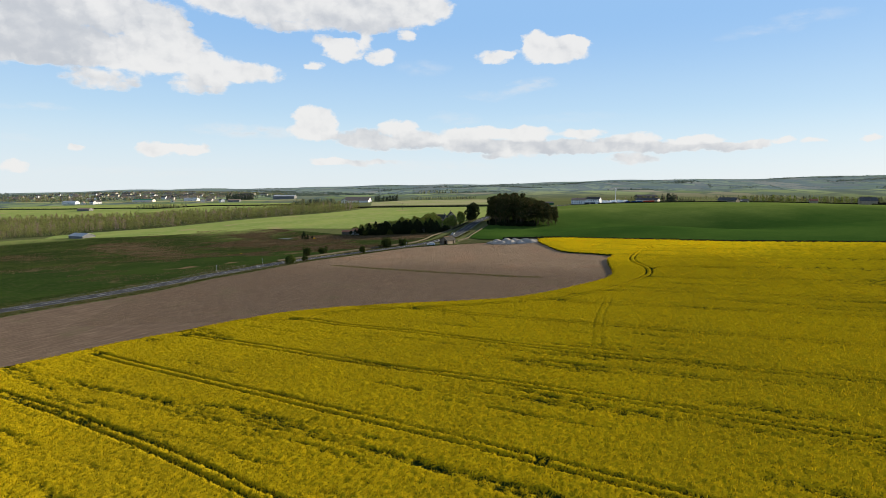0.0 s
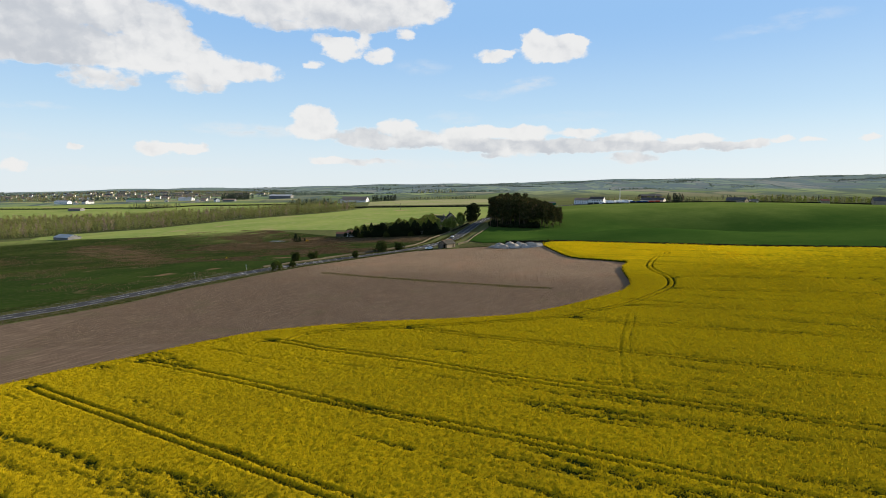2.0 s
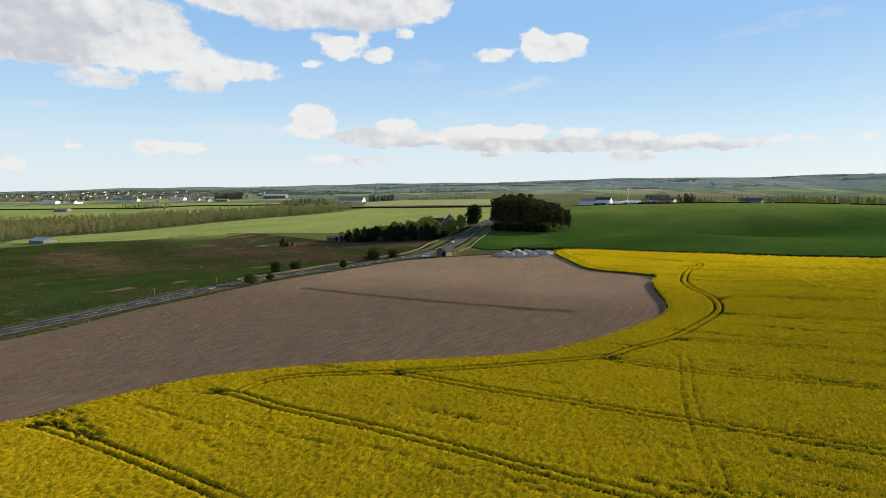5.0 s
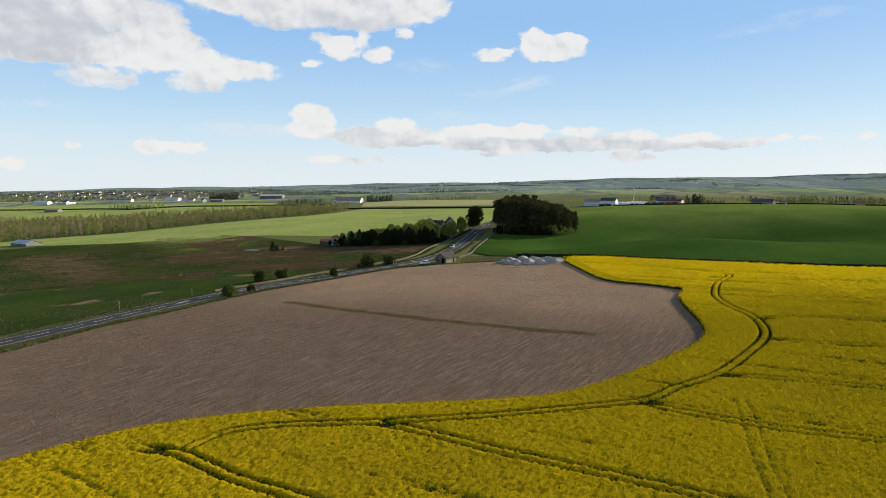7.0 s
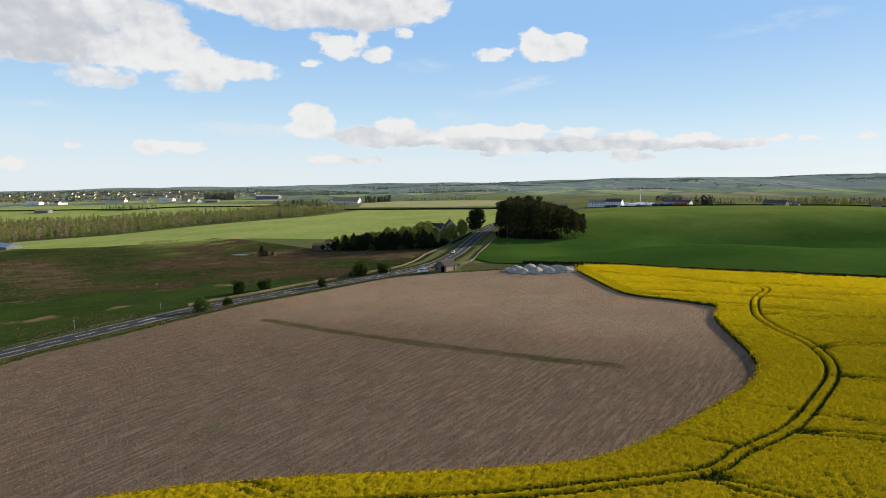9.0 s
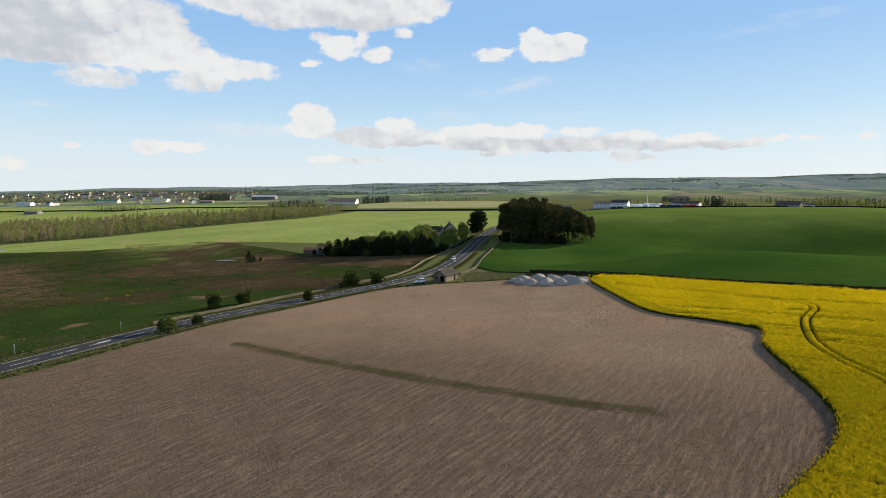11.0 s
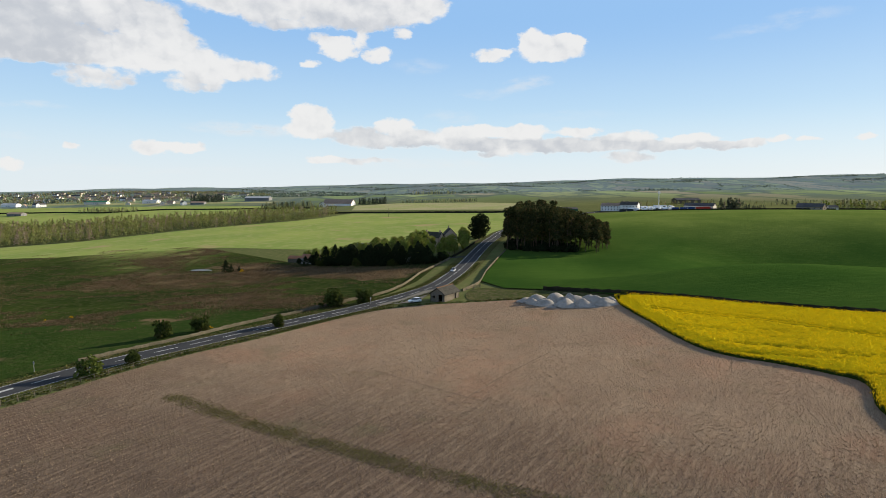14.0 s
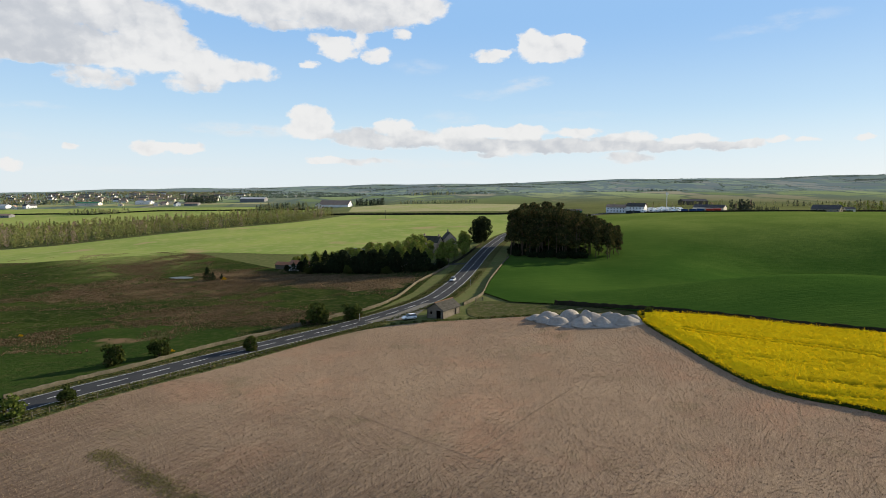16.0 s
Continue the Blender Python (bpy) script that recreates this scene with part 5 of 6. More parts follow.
def build_tussocks():
    """Coarse grass and rushes on the verges, the moor and the bracken patches."""
    rng = np.random.default_rng(9)
    spots = []
    for d, n, spread in ((5.5, 9000, 1.3), (-5.8, 9000, 1.5)):
        line = shifted(ROAD, d)[:220]
        spots.append(line[rng.integers(0, len(line), n)] + rng.normal(0, spread * 0.6, (n, 2)))
    spots.append(STUBBLE_EDGE[rng.integers(8, len(STUBBLE_EDGE), 7000)] + rng.normal(0, 0.7, (7000, 2)) + np.array([(-1.0, 0.9)]))
    p = np.concatenate(spots)
    p = p[(away(p[:, 0], p[:, 1], ROAD) > 4.0) & ~inside(p[:, 0], p[:, 1], np.vstack([STUBBLE_EDGE, CROP_EDGE[::-1]]))]
    v, f = leaf_quads(np.column_stack([p, land(p[:, 0], p[:, 1]) + rng.uniform(0.1, 0.35, len(p))]), 0.26, rng)
    grass = foliage("coarse_grass", (0.05, 0.07, 0.018), (0.12, 0.12, 0.04), (0.17, 0.14, 0.065))
    tagged(new("roadside_grass", raw_mesh("roadside_grass", v, f, grass)), "tussocks of coarse yellowing grass along the road", "grass", "", "stuff")
    spots = []
    for outline in BRACKEN:
        lo, hi = outline.min(0), outline.max(0)
        q = rng.uniform(lo - 12, hi + 12, (int(min((hi - lo + 24).prod() * 5.0, 42000)), 2))
        q = q[inside(q[:, 0], q[:, 1], np.array(MOOR, float))]
        ragged = np.array([noise.fractal(Vector((a * 0.05, b * 0.08, 8.2)), 1.0, 2.0, 5) for a, b in q])
        spots.append(q[np.where(inside(q[:, 0], q[:, 1], outline), 0.36, -0.36) + ragged > rng.uniform(-0.25, 0.45, len(q))])
    q = rng.uniform((-300, 250), (0, 620), (110000, 2))
    patchy = np.array([noise.fractal(Vector((a * 0.03, b * 0.03, 1.7)), 1.0, 2.0, 4) for a, b in q])
    q = q[inside(q[:, 0], q[:, 1], np.array(MOOR, float)) & (patchy > 0.12) & (away(q[:, 0], q[:, 1], ROAD) > 8)]
    spots.append(q[~inside(q[:, 0], q[:, 1], np.array([(-125, 375), (-60, 375), (-45, 352), (-88, 295), (-140, 300)]))])
    p = np.concatenate(spots)
    v, f = leaf_quads(np.column_stack([p, land(p[:, 0], p[:, 1]) + rng.uniform(0.05, 0.3, len(p))]), 0.26, rng, -1.2)
    rush = foliage("dead_rushes", (0.070, 0.050, 0.029), (0.20, 0.138, 0.082), (0.085, 0.068, 0.034))
    tagged(new("rushes", raw_mesh("rushes", v, f, rush)), "brown dead rushes and bracken on the moor", "rushes", "", "stuff")


build_tussocks()


# ---- barn by the road ----
slate = material("stone_slates", [(0.072, 0.067, 0.062), (0.098, 0.090, 0.082), (0.050, 0.047, 0.044)], (0.5, 3.0), rough=0.8, bump=0.5, bump_scale=4.0, random=0.8)
ridge_tile = material("clay_ridge", [(0.17, 0.10, 0.065), (0.20, 0.125, 0.08), (0.12, 0.08, 0.06)], (0.8, 5.0))
# near black, to paint in the unlit inside of the barn
inner_shade = material("interior_shade", [(0.012, 0.011, 0.010), (0.016, 0.015, 0.013), (0.02, 0.018, 0.016)], bump=0.0)
barn_stone = material("barn_stone", [(0.14, 0.122, 0.098), (0.185, 0.16, 0.128), (0.08, 0.07, 0.058)], (0.5, 2.0), bump=0.8, bump_scale=2.5, distance=0.12)
sandstone = material("sandstone", [(0.30, 0.25, 0.18), (0.36, 0.30, 0.22), (0.19, 0.16, 0.12)], (0.5, 2.5), bump=0.7, bump_scale=3.0, distance=0.1)
pink_stone = material("pinkish_sandstone", [(0.40, 0.30, 0.235), (0.46, 0.36, 0.29), (0.29, 0.22, 0.175)], (0.5, 2.5), bump=0.7, bump_scale=3.0, distance=0.1)
render_white = material("white_render", [(0.66, 0.66, 0.66), (0.72, 0.72, 0.72), (0.58, 0.58, 0.57)], (0.1, 1.5), bump=0.1)
render_cream = material("cream_render", [(0.58, 0.54, 0.47), (0.64, 0.60, 0.53), (0.50, 0.46, 0.40)], (0.1, 1.5), bump=0.1)
roof_grey = material("grey_roof", [(0.085, 0.083, 0.083), (0.11, 0.105, 0.105), (0.065, 0.063, 0.062)], (0.2, 1.5), rough=0.7)
roof_red = material("red_tile_roof", [(0.28, 0.12, 0.075), (0.33, 0.15, 0.095), (0.22, 0.11, 0.075)], (0.2, 1.5), rough=0.8)
roof_brown = material("brown_tile_roof", [(0.28, 0.20, 0.15), (0.32, 0.23, 0.18), (0.23, 0.17, 0.13)], (0.2, 1.5), rough=0.8)
sheet_grey = material("grey_cladding", [(0.32, 0.33, 0.34), (0.38, 0.39, 0.40), (0.26, 0.27, 0.28)], (0.1, 1.0), rough=0.5, spec=0.3)
sheet_rust = material("rusty_roof_sheet", [(0.30, 0.13, 0.07), (0.24, 0.13, 0.09), (0.36, 0.20, 0.12)], (0.3, 2.0), rough=0.7)
sheet_weathered = material("weathered_cladding", [(0.16, 0.165, 0.17), (0.20, 0.20, 0.20), (0.12, 0.12, 0.125)], (0.1, 1.0), rough=0.7)
village_wall = material("pebbledash", [(0.52, 0.47, 0.41), (0.60, 0.55, 0.48), (0.44, 0.39, 0.34)], (0.1, 1.5), bump=0.1, random=0.5)
glass = material("window_glass", [(0.03, 0.035, 0.04), (0.04, 0.045, 0.05), (0.035, 0.04, 0.045)], rough=0.08, spec=0.5, bump=0.0)
door_paint = material("door_paint", [(0.10, 0.08, 0.06), (0.13, 0.10, 0.07), (0.08, 0.06, 0.05)], rough=0.6)


def gable_walls(w, l, eave, ridge, thick=0.4, holes=()):
    """Four walls with gables. w: across (x), l: along (y). holes: (side, from, to, low, high), side one of 'front', 'right', 'left'; each goes through the wall."""
    bm = bmesh.new()

    def panel(a, b, low, high, peak=None):
        # a wall from a to b (on the floor), thickness inwards (to the left of a to b)
        d = (Vector(b) - Vector(a)).normalized()
        inn = Vector((-d.y, d.x)) * thick
        for off, flip in ((Vector((0, 0)), False), (inn, True)):
            p = [(*(Vector(a) + off), low), (*(Vector(b) + off), low), (*(Vector(b) + off), high), (*(Vector(a) + off), high)]
            if peak:
                mid = (Vector(a) + Vector(b)) / 2 + off
                p.insert(3, (*mid, peak))
            vs = [bm.verts.new(q) for q in p]
            bm.faces.new(vs[::-1] if flip else vs)
        for q, h in ((a, 1), (b, 1)):
            v = [bm.verts.new((*Vector(q), low)), bm.verts.new((*(Vector(q) + inn), low)), bm.verts.new((*(Vector(q) + inn), high)), bm.verts.new((*Vector(q), high))]
            bm.faces.new(v)
        for hgt in (low, high):
            if peak and hgt == high:
                continue
            v = [bm.verts.new((*Vector(a), hgt)), bm.verts.new((*Vector(b), hgt)), bm.verts.new((*(Vector(b) + inn), hgt)), bm.verts.new((*(Vector(a) + inn), hgt))]
            bm.faces.new(v)

    corners = {"front": ((-w / 2, -l / 2), (w / 2, -l / 2)), "right": ((w / 2, -l / 2), (w / 2, l / 2)), "back": ((w / 2, l / 2), (-w / 2, l / 2)), "left": ((-w / 2, l / 2), (-w / 2, -l / 2))}
    for side, (a, b) in corners.items():
        gable = ridge if side in ("front", "back") else None
        run = sorted([h[1:] for h in holes if h[0] == side])
        d = (Vector(b) - Vector(a)).normalized()
        at = 0.0
        total = (Vector(b) - Vector(a)).length
        if not run:
            panel(a, b, -0.4, eave, gable)
            continue
        for s, e, lo, hi in run:
            panel(tuple(Vector(a) + d * at), tuple(Vector(a) + d * s), -0.4, eave)
            if lo > 0.05:
                panel(tuple(Vector(a) + d * s), tuple(Vector(a) + d * e), -0.4, lo)
            panel(tuple(Vector(a) + d * s), tuple(Vector(a) + d * e), hi, eave)
            at = e
        panel(tuple(Vector(a) + d * at), b, -0.4, eave)
        if gable:
            inn = Vector((-d.y, d.x)) * thick
            for off, flip in ((Vector((0, 0)), False), (inn, True)):
                vs = [bm.verts.new((*(Vector(a) + off), eave)), bm.verts.new((*(Vector(b) + off), eave)), bm.verts.new((*((Vector(a) + Vector(b)) / 2 + off), gable))]
                bm.faces.new(vs[::-1] if flip else vs)
    return bm


def roof_slabs(w, l, eave, ridge, over=0.35, thick=0.16):
    """Two sloping slabs, each a bmesh of its own."""
    out = []
    slope = (ridge - eave) / (w / 2)
    for s in (-1, 1):
        bm = bmesh.new()
        x = s * (w / 2 + over)
        low = eave - slope * over + 0.05
        p = [(0, -l / 2 - over, ridge + 0.05), (x, -l / 2 - over, low), (x, l / 2 + over, low), (0, l / 2 + over, ridge + 0.05)]
        top = [bm.verts.new((a, b, c + thick)) for a, b, c in p]
        bot = [bm.verts.new(q) for q in p]
        bm.faces.new(top if s < 0 else top[::-1])
        bm.faces.new(bot[::-1] if s < 0 else bot)
        for i in range(4):
            j = (i + 1) % 4
            bm.faces.new((top[i], bot[i], bot[j], top[j]) if s < 0 else (top[j], bot[j], bot[i], top[i]))
        out.append(bm)
    return out


def window(parent, x, y, z, w, h, turn, mat=None, depth=0.06):
    """A window set against a wall; it faces -y before the turn."""
    bm = bmesh.new()
    box(bm, 0, 0, 0, w, depth, h)
    frame_ob = part("window", bm, mat or render_white, parent, "", pose(x, y, z, 0, 0, turn))
    for s in (-1, 1):
        bm = bmesh.new()
        box(bm, s * w * 0.235, -depth / 2 - 0.012, h * 0.07, w * 0.42, 0.02, h * 0.86)
        part("pane", bm, glass, frame_ob)
    return frame_ob


def slates(roof, w, l, eave, ridge, side, mat, rows=9, cols=16, over=0.35):
    """Separate slates laid in courses on one slope."""
    sl = math.hypot(w / 2 + over, (ridge - eave) * (1 + over / (w / 2)))
    pitch = math.atan2(ridge - eave, w / 2)
    rng = random.Random(rows * 7 + side)
    dl, dw = sl / rows, (l + 2 * over) / cols
    bm = bmesh.new()
    box(bm, 0, 0, 0, dl * 1.12, dw * 0.97, 0.035)
    me = bm_mesh("slate", bm, mat)
    for r in range(rows):
        for c in range(cols):
            s = (r + 0.5) * dl
            x = side * (w / 2 + over - s * math.cos(pitch))
            z = eave - math.tan(pitch) * over + s * math.sin(pitch) + 0.22 + rng.uniform(0, 0.02)
            y = -l / 2 - over + (c + 0.5 + 0.5 * (r % 2) * 0.98) * dw
            if y > l / 2 + over - 0.2 * dw:
                continue
            part("slate", me, None, roof, "", pose(x, y, z, 0, side * math.degrees(pitch) + side * 1.5, rng.uniform(-1, 1)))


def barn():
    w, l, eave, ridge = 5.5, 9.4, 2.3, 4.15
    x, y, turn = 4.9, 366.6, -32.5
    b = tagged(new("stone_barn"), "small old stone barn with a slate roof and open doorway", "barn")
    b.matrix_basis = pose(x - 2.1, y - 0.2, float(land(x, y)), 0, 0, turn)
    part("wall", gable_walls(w, l, eave, ridge, 0.45, [("front", 3.2, 4.7, 0, 2.2), ("front", 0.9, 1.8, 0.9, 1.7), ("right", 6.4, 7.4, 0.0, 1.9)]), barn_stone, b)
    for s, bm in zip((-1, 1), roof_slabs(w, l, eave, ridge)):
        r = part("roof", bm, slate, b)
        slates(r, w, l, eave, ridge, s, slate)
    bm = bmesh.new()
    box(bm, 0, 0, ridge + 0.2, 0.42, l + 0.8, 0.16, 0.0)
    part("ridge", bm, ridge_tile, b, "orange clay ridge tiles")
    bm = bmesh.new()
    box(bm, 0, 0, 0.02, w - 0.9, l - 0.9, 0.06)
    part("earth_floor", bm, inner_shade, b)
    bm = bmesh.new()
    box(bm, 0.35, -l / 2 + 0.2, 0.0, 0.08, 1.4, 2.05, 0.5)
    part("door", bm, old_wood, b, "weathered plank door standing ajar")


barn()

# ---- gravel heaps ----
chalk = material("limestone_chippings", [(0.30, 0.272, 0.240), (0.36, 0.330, 0.295), (0.23, 0.207, 0.182)], (0.3, 2.5), bump=0.7, bump_scale=4.0, distance=0.12)


def heap(seed, x, y, r, h):
    """A tipped pile of chippings with soft flanks."""
    bm = bmesh.new()
    bmesh.ops.create_icosphere(bm, subdivisions=4, radius=1.0)
    k = Vector((seed * 3.7, seed * 1.3, 0))
    for v in bm.verts:
        d = math.hypot(v.co.x, v.co.y)
        z = max(v.co.z, -0.15)
        s = 1 + 0.22 * noise.noise(v.co * 1.3 + k)
        rise = max(0.0, 1 - min(d, 1.0) ** 1.6) ** 1.1 if z > -0.1 else -0.12
        v.co = Vector((v.co.x * r * s * 1.35, v.co.y * r * s, h * rise * s + 0.22 * noise.noise(v.co * 2.2 + k) + 0.10 * noise.noise(v.co * 8 + k)))
    ob = new("gravel_mound", bm_mesh("gravel_mound", bm, chalk))
    ob.matrix_basis = pose(x, y, float(land(x, y)), 0, 0, seed * 50)
    smooth_shade(tagged(ob, "pale grey heap of tipped limestone chippings", "mound", "mounds of chippings"))


for i, (x, y, r, h) in enumerate([(31.5, 352.5, 3.4, 2.3), (36.8, 351, 3.6, 2.7), (42.4, 347.5, 3.5, 2.4), (47.3, 344.5, 3.3, 2.3), (33.6, 347.5, 3.0, 1.9), (38.6, 344.5, 3.4, 2.2), (43.8, 342.3, 3.0, 1.9), (49.8, 341.6, 3.2, 1.9),
                                  (28.5, 354.5, 2.6, 1.4), (35.5, 349.5, 2.4, 2.2), (41, 349.8, 2.3, 2.3), (46, 347, 2.2, 2.2), (40.8, 346, 2.0, 2.0), (51.5, 343.5, 2.2, 1.7), (30, 350.5, 2.2, 1.5)]):
    heap(i, x, y, r, h)
sheet("chippings_apron", spline([(26, 356), (31, 358), (40, 354), (50, 347), (54, 341.5), (49, 337.8), (41, 339), (33, 342.5), (28, 350)], 2.0, True), chalk, 0.09, 1.5, "spilt pale chippings round the heaps", "gravel")

# ---- cars ----
car_white = material("white_car_paint", [(0.78, 0.79, 0.80), (0.80, 0.81, 0.82), (0.77, 0.78, 0.79)], rough=0.25, spec=0.5, bump=0.0)
car_silver = material("silver_car_paint", [(0.50, 0.52, 0.54), (0.52, 0.54, 0.56), (0.48, 0.50, 0.52)], rough=0.28, spec=0.5, metal=0.4, bump=0.0)
rubber = material("tyre_rubber", [(0.02, 0.02, 0.02), (0.025, 0.025, 0.025), (0.03, 0.03, 0.03)], rough=0.85)
lamp_glass = material("lamp_glass", [(0.75, 0.75, 0.72), (0.8, 0.8, 0.78), (0.7, 0.7, 0.7)], rough=0.15, spec=0.5, bump=0.0)
lamp_red = material("tail_lamp", [(0.35, 0.02, 0.02), (0.4, 0.02, 0.02), (0.3, 0.02, 0.02)], rough=0.2, spec=0.5, bump=0.0)


def loft(bm, sections):
    """Joins outlines with the same number of points, closing both ends."""
    rings = [[bm.verts.new(p) for p in s] for s in sections]
    k = len(rings[0])
    for a, b in zip(rings[:-1], rings[1:]):
        for i in range(k):
            j = (i + 1) % k
            bm.faces.new((a[i], a[j], b[j], b[i]))
    bm.faces.new(rings[0][::-1])
    bm.faces.new(rings[-1])
    bmesh.ops.recalc_face_normals(bm, faces=bm.faces[:])


def car(paint, label, m, estate=True):
    """A car 4.4 m long that points along +y."""
    c = tagged(new("car"), label, "car")
    c.matrix_basis = m
    bm = bmesh.new()
    secs = []
    for y, half, low, high in ((-2.2, 0.70, 0.38, 0.78), (-2.12, 0.82, 0.26, 0.92), (-1.2, 0.88, 0.22, 0.96), (0.6, 0.88, 0.22, 0.95), (1.5, 0.86, 0.22, 0.84), (2.05, 0.78, 0.25, 0.70), (2.2, 0.62, 0.34, 0.58)):
        secs.append([(-half, y, low + .1), (-half * 0.9, y, low), (half * 0.9, y, low), (half, y, low + .1), (half, y, high - .1), (half * 0.92, y, high), (-half * 0.92, y, high), (-half, y, high - .1)])
    loft(bm, secs)
    body = part("body", bm, paint, c)
    bm = bmesh.new()
    back = -2.0 if estate else -1.6
    secs = []
    for y, half, high in ((back, 0.76, 1.0), (back + 0.25, 0.68, 1.40), (back + 0.8, 0.66, 1.46), (0.1, 0.66, 1.45), (0.45, 0.68, 1.32), (1.15, 0.78, 0.93)):
        secs.append([(-0.80, y, 0.86), (0.80, y, 0.86), (half, y, high), (-half, y, high)])
    loft(bm, secs)
    part("cabin", bm, glass, c, "dark glazed cabin")
    bm = bmesh.new()
    secs = []
    for y, half in ((back + 0.28, 0.66), (back + 0.8, 0.65), (0.05, 0.65)):
        secs.append([(-half, y, 1.43), (half, y, 1.43), (half * .92, y, 1.49), (-half * .92, y, 1.49)])
    loft(bm, secs)
    part("roof", bm, paint, c)
    for y in (back + 0.55, -0.55):
        for s in (-1, 1):
            bm = bmesh.new()
            tube(bm, (s * 0.82, y, 0.9), (s * 0.69, y, 1.45), 0.05, 0.045, 4)
            part("pillar", bm, paint, c)
    for x in (-0.80, 0.80):
        for y in (-1.35, 1.4):
            bm = bmesh.new()
            tube(bm, (x - 0.1, y, 0.31), (x + 0.1, y, 0.31), 0.31, 0.31, 14)
            wheel = part("wheel", bm, rubber, c)
            bm = bmesh.new()
            tube(bm, (x - 0.115, y, 0.31), (x + 0.115, y, 0.31), 0.19, 0.19, 10)
            part("rim", bm, car_silver, wheel)
    for s in (-1, 1):
        bm = bmesh.new()
        box(bm, s * 0.60, 2.07, 0.5, 0.30, 0.16, 0.15)
        part("headlight", bm, lamp_glass, c)
        bm = bmesh.new()
        box(bm, s * 0.72, -2.15, 0.62, 0.16, 0.12, 0.24)
        part("tail_light", bm, lamp_red, c)
        bm = bmesh.new()
        box(bm, s * 0.98, 0.75, 0.92, 0.16, 0.10, 0.12)
        part("mirror", bm, paint, c)
    return c


car(car_white, "white estate car parked in the lay-by", pose(-7.2, 362.8, float(land(-7.2, 362.8)) + 0.22, 0, 0, 118))
car(car_silver, "silver hatchback driving down the road", pose(6.9, 427.5, float(land(6.9, 427.5)) + 0.27, 0, 0, 165), False)


def road_sign(x, y, turn, board=True):
    """A roadside sign seen from its grey back or edge."""
    s = tagged(new("road_sign"), "small road sign on a grey post in the verge", "sign", "road signs")
    s.matrix_basis = pose(x, y, float(land(x, y)), 0, 0, turn)
    bm = bmesh.new()
    tube(bm, (0, 0, -0.3), (0, 0, 2.5), 0.045, 0.045, 6)
    part("post", bm, sheet_grey, s)
    bm = bmesh.new()
    box(bm, 0, -0.06, 2.0, 0.32, 0.03, 0.42)
    part("plate", bm, sheet_grey, s)


for x, y, t in ((-88.6, 297, 20), (-21.7, 363.2, 40), (13.2, 415, 10), (-103, 275, 30)):
    road_sign(x, y, t)

# ---- houses ----
def house(name, label, x, y, turn, w, l, eave, ridge, wall, roof, windows=(), chimneys=(), group="", category="house", over=0.35):
    """A gabled building, its length along y before the turn. windows: (side, along, z, width, height)."""
    h = tagged(new(name), label, category, group)
    h.matrix_basis = pose(x, y, float(land(x, y)), 0, 0, turn)
    part("wall", gable_walls(w, l, eave, ridge, 0.3), wall, h)
    for bm in roof_slabs(w, l, eave, ridge, over):
        part("roof", bm, roof, h)
    for side, s, z, ww, hh in windows:
        px, py, t = {"front": (s, -l / 2, 0), "right": (w / 2, s, 90), "left": (-w / 2, s, -90)}[side]
        window(h, px, py, z, ww, hh, t)
    for py in chimneys:
        bm = bmesh.new()
        box(bm, 0, py, ridge - 0.6, 0.7, 1.0, 1.7)
        stack = part("chimney", bm, sandstone, h)
        bm = bmesh.new()
        tube(bm, (0, py, ridge + 1.1), (0, py, ridge + 1.5), 0.14, 0.12, 6)
        part("chimney_pot", bm, ridge_tile, stack)
    return h


# farm behind the shelter belt
house("farmhouse", "stone farmhouse with grey slate roof and chimneys", -2.5, 523, 62, 6.5, 10.5, 6.2, 9.2, pink_stone, slate,
      [("right", -2.5, 3.0, 0.9, 1.3), ("right", 2.0, 3.0, 0.9, 1.3), ("right", -2.5, 0.9, 0.9, 1.3), ("left", -2.5, 3.0, 0.9, 1.3), ("left", 2.0, 3.0, 0.9, 1.3), ("left", 0, 0.9, 0.9, 1.3)], (-4.5, 4.5))
house("farmhouse_wing", "stone wing of the farmhouse with steep slate roof", 7.0, 527, 8, 7, 9, 6.6, 10.2, pink_stone, slate, [("front", -1.3, 3.2, 0.9, 1.3), ("front", 1.3, 3.2, 0.9, 1.3), ("front", -1.3, 0.9, 0.9, 1.3)], (4.0,))
house("farm_shed", "long low farm shed with grey corrugated roof", -38, 515, 80, 8, 17, 4.2, 6.4, sheet_grey, sheet_grey, category="shed")
house("byre", "low byre with white end and rusty roof", -68, 497, 70, 7, 12, 2.8, 4.6, render_white, sheet_rust, category="shed")
house("lean_to", "small shed with an orange rusty roof", -80, 507, 70, 5, 7, 2.2, 3.4, old_wood, sheet_rust, category="shed")
house("garden_store", "small white rendered store among the spruces", -13.5, 470.5, 85, 3.5, 5, 2.8, 4.0, render_white, slate, category="shed")
house("moor_shed", "big low grey livestock shed on the moor", -380, 640, 62, 14, 24, 2.4, 5.0, sheet_weathered, sheet_grey, category="shed", over=0.5)
house("upper_barn", "large pale farm building with a brown roof", -158, 1138, 74, 18, 48, 3.6, 9.8, render_white, roof_brown, category="barn", over=0.6)
house("upper_cottage", "cream rendered house below the large barn", -181, 1118, 15, 9, 14, 5, 8, render_cream, roof_grey, [("front", -2, 3, 1.2, 1.4), ("front", 2, 3, 1.2, 1.4)])
house("packing_shed", "long grey industrial shed with pale roof", -347, 1345, 88, 22, 46, 5.5, 8.0, sheet_weathered, sheet_grey, category="shed", over=0.5)

